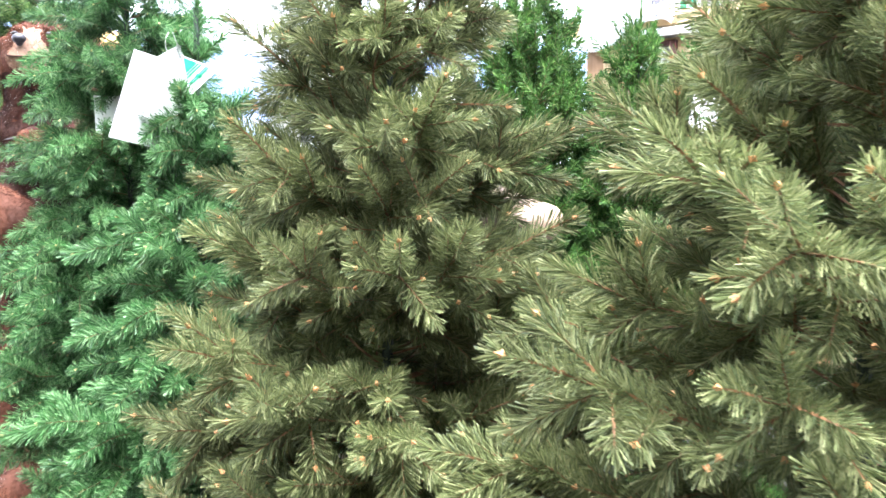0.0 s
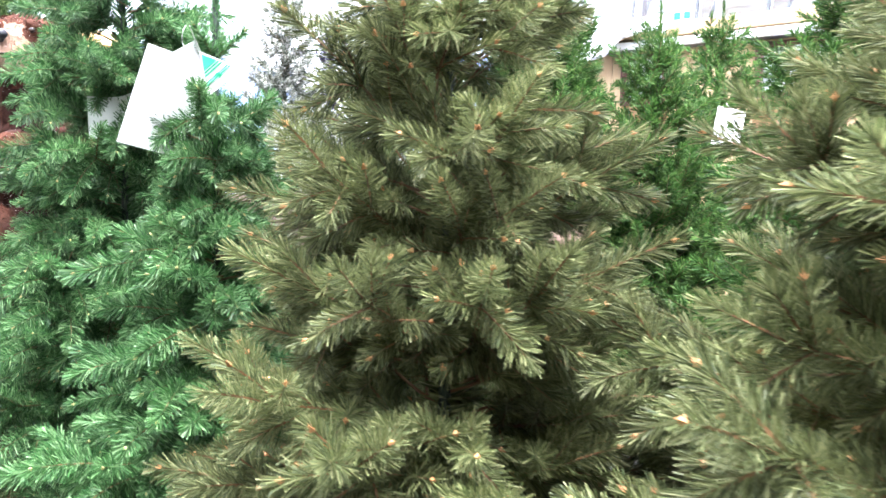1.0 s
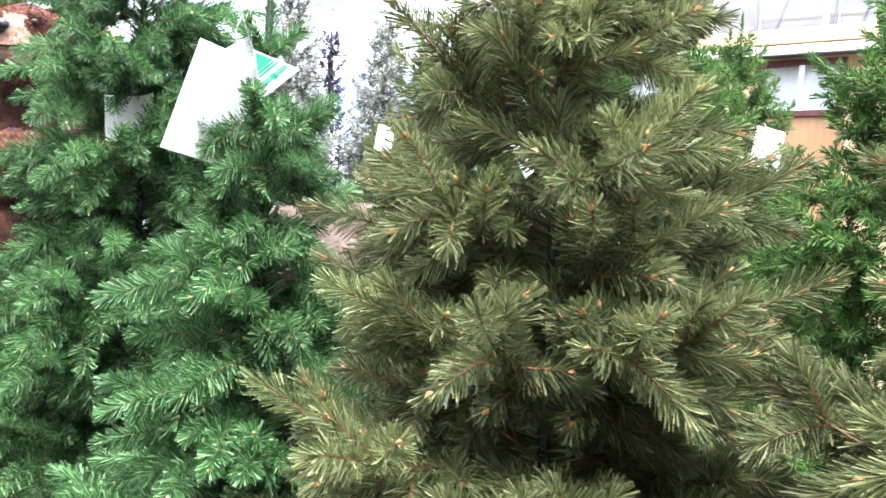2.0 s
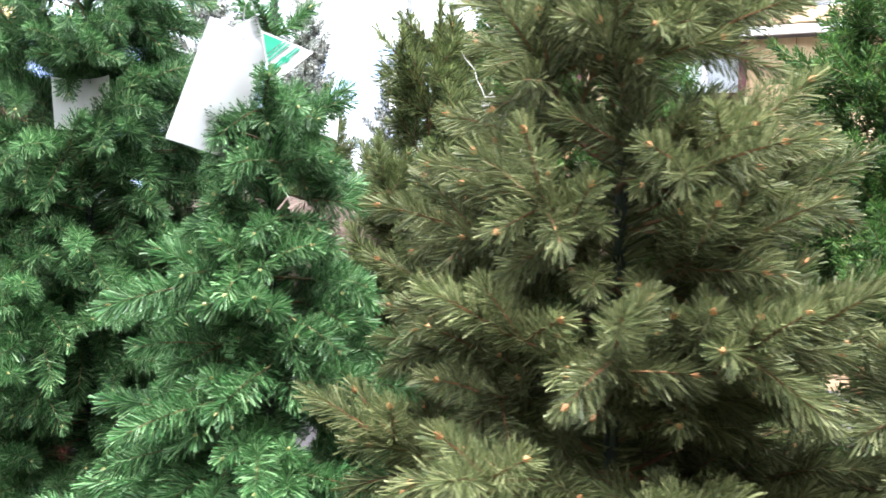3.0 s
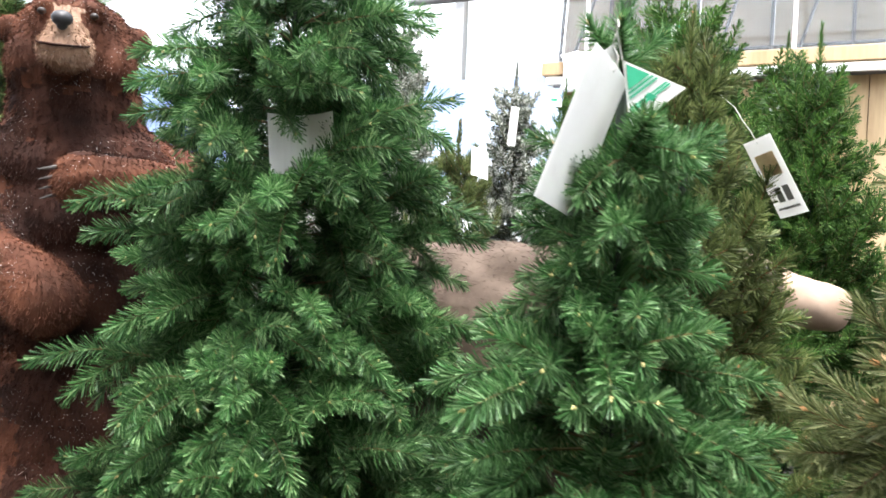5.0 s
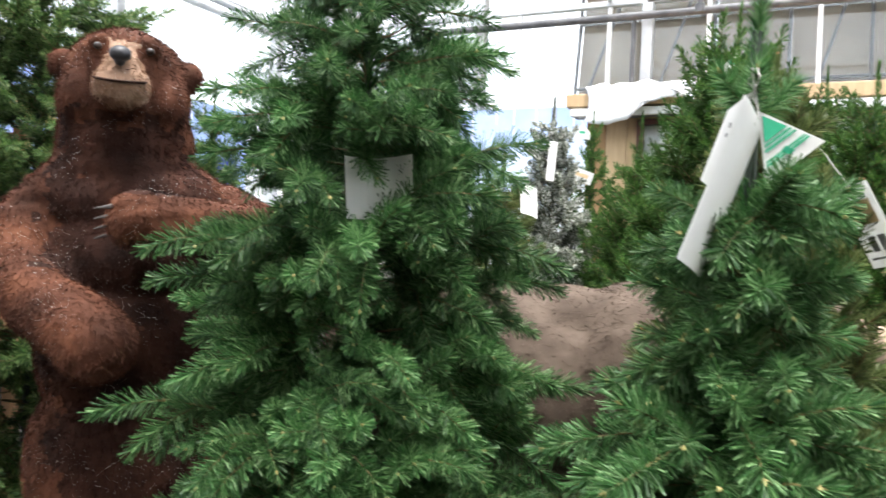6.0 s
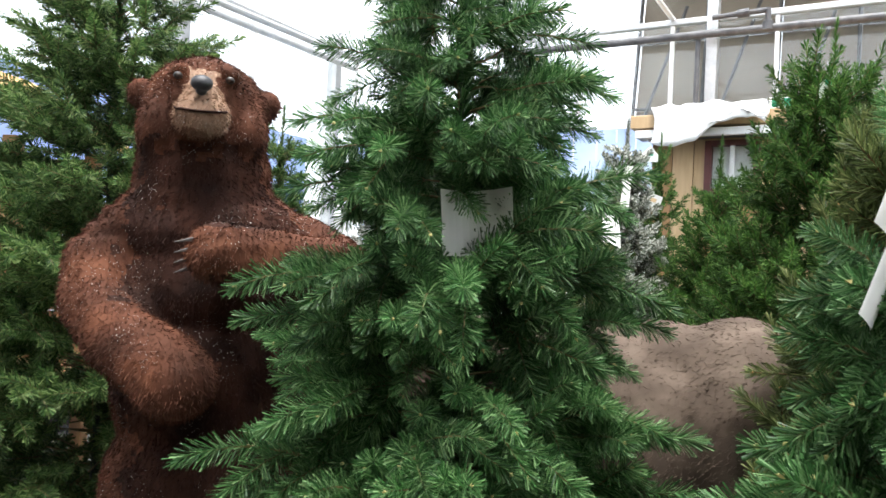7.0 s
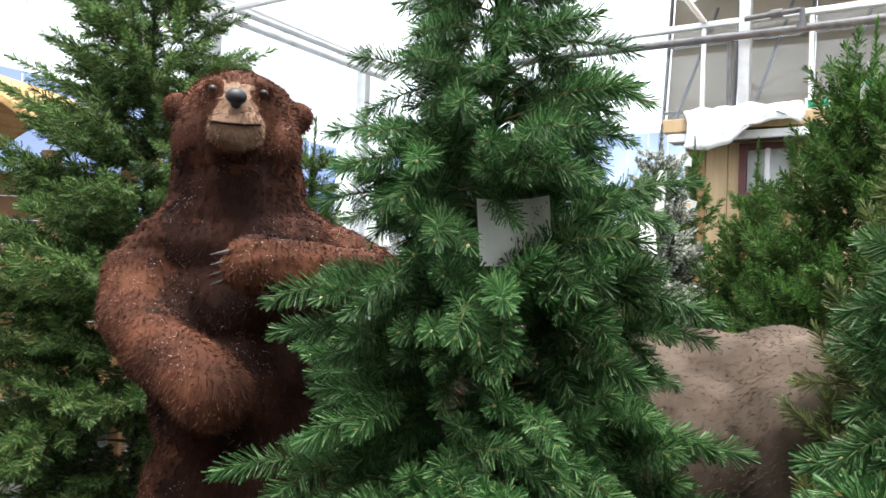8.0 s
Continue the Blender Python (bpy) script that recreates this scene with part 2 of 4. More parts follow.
for y in (-1.8, 1.0, 5.2):
    rod(bm, (WALL_X, y, EAVE + 0.05), (EAST, y, EAVE + 0.05), 0.025, seg=8)
    rod(bm, (WALL_X, y, EAVE - 0.4), (EAST, y, EAVE - 0.4), 0.04, seg=8)
    n = 24
    for k in range(n):
        xa, xb = WALL_X + k * (EAST - WALL_X) / n, WALL_X + (k + 1) * (EAST - WALL_X) / n
        rod(bm, (xa, y, EAVE + 0.05 if k % 2 else EAVE - 0.4), (xb, y, EAVE - 0.4 if k % 2 else EAVE + 0.05), 0.015, seg=6)
part("truss_frame", bm, ALU, roof)
g = part("roof_glazing", bg, GLASS, roof)
g.visible_shadow = False

# the next bay seen through the far glass: pitched beige screens on dark bars, and its lattice
bay = thing("neighbour_bay", pose(0, 0, 0), "adjoining glasshouse bay with drawn beige shade screens", "building", kind="structure")
bm, bb = bmesh.new(), bmesh.new()
for i in range(9):
    x0 = -5.6 + i * 1.15
    vs = [bm.verts.new(c) for c in ((x0, 13.0, 2.6), (x0 + 1.1, 13.0, 2.6), (x0 + 1.1, 13.8, 7.4), (x0, 13.8, 7.4))]
    bm.faces.new(vs)
    rod(bb, (x0 - 0.03, 12.9, 2.6), (x0 - 0.03, 13.7, 7.4), 0.035, seg=6)
    rod(bb, (x0, 12.2, 3.0), (x0 + 0.9, 12.9, 6.2), 0.03, seg=6)
for z in (3.4, 4.6, 5.8):
    rod(bb, (-5.6, 12.9 + (z - 2.6) / 6, z), (4.7, 12.9 + (z - 2.6) / 6, z), 0.03, seg=6)
# opaque cover out of view, added so the beige screens fall into shade
boxed("bay_shade_cover", (-5.8, 5.0, 9.3, 14.2, 7.5, 7.6), BEIGE, bay, "unseen opaque cover added to shade the screens")
part("shade_screen", bm, BEIGE, bay, "beige shade screen")
part("screen_bars", bb, DARKPIPE, bay, "grey glazing bars and braces")


# ---- wooden sales hut with a snow cloth on its roof ----
def hut():
    h = thing("sales_hut", pose(-3.72, 7.2, 0), "pale wooden christmas hut with red-framed windows and snow cloth", "hut")
    top, length = 3.05, 8.2
    windows = [(0.48, 0.95), (1.72, 2.4), (4.0, 4.9)]
    x = 0.0
    n = 0
    for w0, w1 in windows + [(length, length)]:
        while x < w0 - 0.01:
            x1 = min(x + 0.19, w0)
            boxed("board", (x + 0.003, x1 - 0.003, -0.012 - 0.004 * (n % 2), 0.012, 0, top), WOOD if n % 7 else DARKWOOD, h, bevel=0.003)
            x, n = x1, n + 1
        if w1 > w0:
            boxed("board", (w0, w1, -0.012, 0.012, 0, 2.47), DARKWOOD, h, bevel=0.003)
            win = new("window")
            win.parent = h
            bm = bmesh.new()
            for d in ((w0, w0 + 0.06, -0.05, 0.03, 2.47, top - 0.1), (w1 - 0.06, w1, -0.05, 0.03, 2.47, top - 0.1), (w0 + 0.06, w1 - 0.06, -0.05, 0.03, 2.47, 2.52), (w0 + 0.06, w1 - 0.06, -0.05, 0.03, top - 0.15, top - 0.1)):
                box(bm, *d, bevel=0.005)
            part("window_frame", bm, REDWOOD, win, "dark red window frame")
            boxed("mullion", ((w0 + w1) / 2 - 0.02, (w0 + w1) / 2 + 0.02, -0.04, 0.02, 2.52, top - 0.15), ALU, win)
            gp = boxed("pane", (w0 + 0.045, w1 - 0.045, -0.006, 0.0, 2.52, top - 0.15), GLASS, win)
            boxed("blind", (w0 + 0.045, w1 - 0.045, 0.06, 0.07, 2.4, top - 0.12), CLOTH, win, "pale blind behind the glass")
            boxed("lintel", (w0, w1, -0.03, 0.03, top - 0.1, top), WOOD, h, bevel=0.004)
            x = w1
    boxed("fascia", (-0.1, length + 0.1, -0.25, -0.2, top - 0.09, top - 0.02), CLOTH, h, "white fascia under the eaves", 0.006)
    # dark strip behind the fascia in place of the eaves' shade
    boxed("eaves_shadow_board", (-0.1, length + 0.1, -0.2, 0.0, top - 0.08, top - 0.03), DARKPIPE, h, "dark grey strip standing in for shade under the eaves")
    boxed("top_beam", (-0.15, length + 0.15, -0.24, 0.1, top, top + 0.12), WOOD, h, "long yellow pine beam", 0.008)
    boxed("side_wall", (0.0, 0.03, 0.02, 1.6, 0, top), WOOD, h)
    boxed("roof", (-0.2, length + 0.2, 0.1, 1.7, top + 0.03, top + 0.1), DARKWOOD, h)
    boxed("back_wall", (0, length, 1.58, 1.6, 0, top), DARKWOOD, h)
    return h


hut()
# the snow cloth: a sagging sheet with folds draped over the hut's end
bm = bmesh.new()
bmesh.ops.create_grid(bm, x_segments=44, y_segments=22, size=0.5)
for v in bm.verts:
    u, w = v.co.x + 0.5, v.co.y + 0.5
    fold = 0.02 * noise.noise((u * 14, w * 3, 1)) + 0.015 * noise.noise((u * 30, w * 9, 4))
    over = max(0.0, 0.45 - w)
    v.co = Vector((-3.66 + 0.95 * u + 0.03 * math.sin(w * 7), 6.88 + (0.75 * max(0, w - 0.45)) - 0.06 * math.sin(u * 3.1) + fold, 3.17 - over * (0.55 + 0.25 * math.sin(u * 5 + 0.6)) + 0.05 * noise.noise((u * 6, w * 6, 2)) + 0.05))
cl = part("snow_cloth", bm, CLOTH)
md = cl.modifiers.new("thickness", "SOLIDIFY")
md.thickness = 0.012
for p in cl.data.polygons:
    p.use_smooth = True
tagged(cl, "white felt snow cloth draped over the hut roof", "cloth")


# ---- printed winter banner ----
def banner_material():
    m, n, l, b = shader("winter_forest_print", 0.5)
    co = n.new("ShaderNodeTexCoord")
    sp = n.new("ShaderNodeSeparateXYZ")
    l.new(co.outputs["Object"], sp.inputs["Vector"])
    no = n.new("ShaderNodeTexNoise")
    no.inputs["Scale"].default_value, no.inputs["Detail"].default_value = 2.2, 6
    l.new(co.outputs["Object"], no.inputs["Vector"])
    add = n.new("ShaderNodeMath")
    add.operation = "MULTIPLY_ADD"
    add.inputs[1].default_value = 0.9
    l.new(no.outputs["Fac"], add.inputs[0])
    l.new(sp.outputs["Z"], add.inputs[2])
    r = ramp(n, [(0.25, (0.84, 0.87, 0.9)), (0.45, (0.75, 0.82, 0.9)), (0.62, (0.62, 0.74, 0.88)), (0.8, (0.42, 0.54, 0.78)), (1.0, (0.28, 0.38, 0.66))])
    mr = n.new("ShaderNodeMapRange")
    mr.inputs["From Min"].default_value, mr.inputs["From Max"].default_value = 0.4, 2.55
    l.new(add.outputs[0], mr.inputs["Value"])
    l.new(mr.outputs["Result"], r.inputs["Fac"])
    l.new(r.outputs["Color"], b.inputs["Base Color"])
    return m


BANNER = banner_material()
PRINTFIR = grainy("printed_far_firs", (0.3, 0.42, 0.62), (0.5, 0.62, 0.78), 8, 0.5, 0, 0)


def banner(place, length, height, seed):
    rng = random.Random(seed)
    b = thing("winter_banner", place, "printed winter banner with blue sky, snow and icicle lights", "banner")
    boxed("sheet", (0, length, -0.006, 0.006, 0, height), BANNER, b)
    bm = bmesh.new()
    for i in range(int(length * 9)):
        x, hh, w = rng.uniform(0.1, length - 0.1), rng.uniform(0.25, 0.75), rng.uniform(0.05, 0.1)
        z, y = height * rng.uniform(0.32, 0.45), -0.0085 - 0.0012 * i
        left, right = [], []
        for k in range(5):
            ww = w * (1 - k / 5)
            left += [(x - ww, y, z + hh * k / 5), (x - ww * 0.55, y, z + hh * (k + 1) / 5)]
            right += [(x + ww, y, z + hh * k / 5), (x + ww * 0.55, y, z + hh * (k + 1) / 5)]
        bm.faces.new([bm.verts.new(c) for c in right + [(x, y, z + hh * 1.15)] + left[::-1]])
    tagged(part("tree_print", bm, PRINTFIR, b, "pale blue printed fir trees"), kind="stuff")
    for x in (0.05, length - 0.05):
        part("banner_pole", rod(bmesh.new(), (x, 0.03, -place.translation.z), (x, 0.03, height), 0.02, seg=8), STEEL, b, "thin steel banner pole")
    bm = bmesh.new()
    x = 0.1
    while x < length - 0.1:
        box(bm, x, x + 0.012, -0.010, -0.008, height - rng.uniform(0.12, 0.42), height - 0.02)
        x += rng.uniform(0.18, 0.34)
    tagged(part("icicle_print", bm, CLOTH, b, "white printed icicle lights"), kind="stuff")


banner(pose(-8.2, WALL_Y - 0.3, 1.35), 4.1, 2.05, 3)
banner(pose(WALL_X + 0.3, 0.0, 0.45, 0, 0, 90), 7.6, 2.8, 4)

ex = thing("exit_sign", pose(-2.6, 7.0, 3.17), "small white and green emergency exit sign on the hut beam", "sign")
boxed("sign_plate", (-0.1, 0.1, -0.015, 0.015, 0, 0.1), CARD, ex, bevel=0.004)
for x in (-0.045, 0.045):
    boxed("sign_symbol", (x - 0.03, x + 0.03, -0.021, -0.0165, 0.018, 0.082), SIGNGREEN, ex)


# ---- a little wooden stable on posts, and a bird house, beyond the bear ----
def stable():
    t = thing("wooden_stable", pose(-6.6, 2.6, 0, 0, 0, 20), "brown wooden nativity stable with a sloping straw roof", "stable")
    for x in (-0.6, 0.6):
        for y in (-0.35, 0.35):
            boxed("post", (x - 0.04, x + 0.04, y - 0.04, y + 0.04, 0, 2.3), DARKWOOD, t, bevel=0.006)
    for k in range(8):
        boxed("wall_board", (-0.6, 0.6, 0.37, 0.39, 1.0 + 0.16 * k, 1.155 + 0.16 * k), DARKWOOD, t, bevel=0.004)
    boxed("deck", (-0.7, 0.7, -0.45, 0.45, 0.95, 1.0), DARKWOOD, t, bevel=0.006)
    for s in (-1, 1):
        bm = box(bmesh.new(), 0, 0.85, -0.5, 0.5, 0, 0.05, 0.01, m=Matrix.Translation((0, 0, 2.75)) @ pose(0, 0, 0, 0, 30, 0 if s > 0 else 180))
        part("roof_slope", bm, STRAW, t, "straw-coloured roof")
    return t


STRAW = grainy("straw_thatch", (0.3, 0.17, 0.06), (0.6, 0.4, 0.18), 14, 0.9, 0, 0.5, 90, (1, 0.2, 1))
stable()
bird = thing("bird_house", pose(-4.6, 2.55, 0.26), "small wooden bird house with a straw roof on a pole", "bird house")
part("pole", rod(bmesh.new(), (0, 0, -0.26), (0, 0, 1.95), 0.02, seg=8), DARKWOOD, bird)
boxed("box", (-0.1, 0.1, -0.09, 0.09, 1.95, 2.14), WOOD, bird, bevel=0.006)
for s in (0, 180):
    part("roof_slope", box(bmesh.new(), 0, 0.19, -0.13, 0.13, 0, 0.03, 0.006, m=Matrix.Translation((0, 0, 2.22)) @ pose(0, 0, 0, 0, 35, s)), STRAW, bird, "straw roof")
board = thing("blue_board", pose(-5.25, 3.9, 0, 0, 0, 30), "dark blue information board on a stand", "sign")
boxed("panel", (-0.1, 0.1, -0.01, 0.01, 1.9, 2.2), BLUEBOX, board, bevel=0.004)
part("stand", rod(bmesh.new(), (0, 0.02, 0), (0, 0.02, 1.95), 0.018, seg=8), STEEL, board)


# ---- artificial trees ----
class Bundle:
    """Vertices, faces and material slots of a mesh in the making."""

    def __init__(self):
        self.verts, self.faces, self.slots, self.count = [], [], [], 0

    def add(self, verts, faces, slot):
        self.verts.append(np.asarray(verts, float).reshape(-1, 3))
        self.faces.extend(tuple(self.count + i for i in f) for f in faces)
        self.slots.extend([slot] * len(faces))
        self.count += len(self.verts[-1])

    def mesh(self, name, sp):
        me = bpy.data.meshes.new(name)
        me.from_pydata(np.concatenate(self.verts).tolist(), [], self.faces)
        for mat in (sp["mat"], sp["stem"], sp["budmat"]):
            me.materials.append(mat)
        me.polygons.foreach_set("material_index", self.slots)
        me.update()
        return me


def unit(a):
    return a / (np.linalg.norm(a, axis=-1, keepdims=True) + 1e-9)


def sprig(rng, bundle, base, way, length, count, nlen, wid, lean, bud, flat=0.0, sag=0.0, blunt=0.0):
    """A bottle-brush twig: a thin sagging stem, pointed needles swept forward all round it, and a bud at its tip."""
    g = np.random.default_rng(rng.randrange(1 << 30))
    base, way = np.array(base, float), unit(np.array(way, float))
    up = np.array([0, 0, 1.0]) if abs(way[2]) < 0.9 else np.array([1.0, 0, 0])

    def line(f):
        f = np.asarray(f)[:, None]
        return base + way * length * f - np.array([0, 0, 1.0]) * sag * length * f * f, unit(way - np.array([0, 0, 2.0]) * sag * f)

    def frames(t):
        s = unit(np.cross(t, up))
        return s, np.cross(s, t)

    c, t = line(np.linspace(0, 1, 4))
    s, u = frames(t)
    ring = np.array([[math.cos(2.094 * j), math.sin(2.094 * j)] for j in range(3)])
    r = np.array([0.003, 0.0026, 0.0021, 0.0014])
    tube = c[:, None] + r[:, None, None] * (s[:, None] * ring[None, :, :1] + u[:, None] * ring[None, :, 1:])
    bundle.add(tube, [(3 * i + j, 3 * i + (j + 1) % 3, 3 * i + 3 + (j + 1) % 3, 3 * i + 3 + j) for i in range(3) for j in range(3)], 1)
    if bud:
        tip, w, a, b = c[3], t[3], s[3], u[3]
        b0 = tip + w * bud * 0.2
        quad = [b0 + (a * math.cos(1.571 * j) + b * math.sin(1.571 * j)) * bud * 0.5 for j in range(4)]
        bundle.add(quad + [b0 + w * bud * 0.9, b0 - w * bud * 0.6], [f for j in range(4) for f in ((j, (j + 1) % 4, 4), ((j + 1) % 4, j, 5))], 2)
    f = (np.arange(count) + g.random(count)) / max(count, 1)
    f = f ** 0.92
    c, t = line(f)
    s, u = frames(t)
    a = g.random(count) * 6.283
    if flat:
        pick = g.random(count) < flat
        a = np.where(pick, np.where(g.random(count) < 0.5, 0.0, 3.1416) + g.uniform(-0.5, 0.5, count), a)
    tilt = lean * (1 - 0.7 * f ** 4) + g.normal(0, 0.11, count)
    out = s * np.cos(a)[:, None] + u * np.sin(a)[:, None]
    d = out * np.sin(tilt)[:, None] + t * np.cos(tilt)[:, None]
    size = nlen * g.uniform(0.82, 1.06, count) * (1 - 0.22 * f ** 5) * (0.75 + 0.25 * np.minimum(1, f * 5))
    end = c + d * size[:, None]
    end[:, 2] -= size * 0.05
    side = unit(np.cross(d, unit(g.normal(0, 1, (count, 3))))) * wid * 0.5
    wide_end = (g.random(count) < blunt)[:, None]
    tri = np.stack([np.where(wide_end, c, c + side), np.where(wide_end, end + side, c - side), np.where(wide_end, end - side, end)], axis=1)
    bundle.add(tri, [(3 * i, 3 * i + 1, 3 * i + 2) for i in range(count)], 0)


def branch_mesh(name, rng, length, sp):
    """One hinged branch along +x: a bare wire inside, twigs in pairs further out, and a leading tip."""
    bundle = Bundle()
    tl = min(sp["twig"], 0.05 + 0.5 * length)
    droop = sp["droop"]
    sway = rng.uniform(0, 6.28)

    def at(f):
        return np.array([length * f, 0.025 * math.sin(4 * f + sway), length * (0.22 * f * f * sp["lift"] - droop * f * f)])

    n = 6
    ring = np.array([[0, math.cos(1.571 * j), math.sin(1.571 * j)] for j in range(4)])
    wire = np.stack([at(i / n) + ring * 0.0034 * (1 - 0.5 * i / n) for i in range(n + 1)])
    bundle.add(wire, [(4 * i + j, 4 * i + (j + 1) % 4, 4 * i + 4 + (j + 1) % 4, 4 * i + 4 + j) for i in range(n) for j in range(4)], 1)
    count = sp["count"]
    soft = dict(flat=sp.get("flat", 0), sag=sp.get("sag", 0), blunt=sp.get("blunt", 0))

    def add(f, yaw, lift, tlen):
        way = (math.cos(yaw) * math.cos(lift), math.sin(yaw) * math.cos(lift), math.sin(lift))
        sprig(rng, bundle, at(f), way, tlen, int(count * tlen / sp["twig"]), sp["needle"], sp["width"], sp["lean"], sp["bud"] if rng.random() < sp["budshare"] else 0, **soft)

    end = at(1) - at(0.86)
    add(0.9, math.atan2(end[1], end[0]) + rng.uniform(-0.12, 0.12), math.atan2(end[2], end[0]) + rng.uniform(-0.05, 0.15), tl)
    pairs = max(1, int(round((length - 0.08) / sp["gap"])))
    for i in range(pairs):
        f = 0.2 + 0.72 * (i + 0.5) / pairs if length > 0.2 else 0.5
        for sgn in (-1, 1):
            add(f + rng.uniform(-0.03, 0.03), sgn * rng.uniform(*sp["spread"]), rng.uniform(*sp["rise"]), tl * rng.uniform(0.75, 1.12))
        if rng.random() < sp["third"]:
            add(f, rng.uniform(-0.5, 0.5), rng.choice((rng.uniform(0.35, 0.9), rng.uniform(-1.0, -0.4))), tl * rng.uniform(0.6, 0.95))
    if length > 0.22:
        way = at(0.92) - at(0.3)
        sprig(rng, bundle, at(0.3), way, float(np.linalg.norm(way)), int(count * length / sp["twig"] * 0.45), sp["needle"] * 0.9, sp["width"], sp["lean"], 0, blunt=soft["blunt"])
    return bundle.mesh(name, sp)


PINE = dict(mat=OLIVE, stem=STEM, budmat=BUD, twig=0.125, gap=0.085, count=290, needle=0.047, width=0.0024, lean=0.85, bud=0.012, budshare=0.6, droop=0.03, lift=0.6, spread=(0.4, 1.1), rise=(-0.6, 0.7), third=1.0, sag=0.08, blunt=0.55, roll=0.9)
FIR = dict(mat=GREEN, stem=GREENSTEM, budmat=PALEBUD, twig=0.19, gap=0.105, count=520, needle=0.045, width=0.003, lean=1.08, bud=0.01, budshare=0.8, droop=0.14, lift=0.4, spread=(0.3, 0.9), rise=(-0.5, 0.5), third=0.9, lead=0.8, sag=0.16, blunt=0.5, roll=0.9)
SPRUCE = dict(mat=BLUEGREEN, stem=GREENSTEM, budmat=PALEBUD, twig=0.155, gap=0.1, count=360, needle=0.046, width=0.003, lean=1.08, bud=0.009, budshare=0.6, droop=0.14, lift=0.5, spread=(0.35, 1.1), rise=(-0.7, 0.6), third=1.0, sag=0.3, blunt=0.5, roll=0.9)
TIPS = dict(mat=GRASS, stem=GREENSTEM, budmat=PALEBUD, twig=0.13, gap=0.095, count=105, needle=0.042, width=0.0054, lean=0.95, bud=0, budshare=0, droop=0.0, lift=0.9, spread=(0.5, 1.1), rise=(-0.3, 0.75), third=0.9, sag=-0.1, blunt=0.55, roll=0.8)
BIGFIR = dict(mat=FIRGREEN, stem=GREENSTEM, budmat=PALEBUD, twig=0.16, gap=0.12, count=130, needle=0.045, width=0.0056, lean=0.95, bud=0, budshare=0, droop=0.05, lift=0.3, spread=(0.5, 0.95), rise=(-0.3, 0.3), third=0.6, flat=0.35, sag=0.08, blunt=0.55, roll=0.3)
FROST = dict(mat=SNOWY, stem=GREENSTEM, budmat=CLOTH, twig=0.09, gap=0.09, count=85, needle=0.034, width=0.0095, lean=0.9, bud=0, budshare=0, droop=0.04, lift=0.5, spread=(0.5, 1.1), rise=(-0.3, 0.6), third=0.9, sag=-0.1, blunt=0.7, roll=0.8)
SMALLPINE = dict(PINE, mat=DARKOLIVE, count=170, width=0.004, needle=0.046, bud=0.009, budshare=0.25, twig=0.11, gap=0.085, rise=(-0.1, 0.8), sag=-0.15, lift=1.3)
VIOLET = dict(FROST, mat=PURPLE, count=30)
FARTIPS = dict(TIPS, count=60, width=0.009)
LENGTHS = (0.1, 0.16, 0.23, 0.31, 0.4, 0.52, 0.7)
LIBRARY = {}


def library(key, sp):
    if key not in LIBRARY:
        rng = random.Random(sum(map(ord, key)))
        LIBRARY[key] = [[branch_mesh("branch", rng, L, sp) for _ in range(3)] for L in LENGTHS]
    return LIBRARY[key]


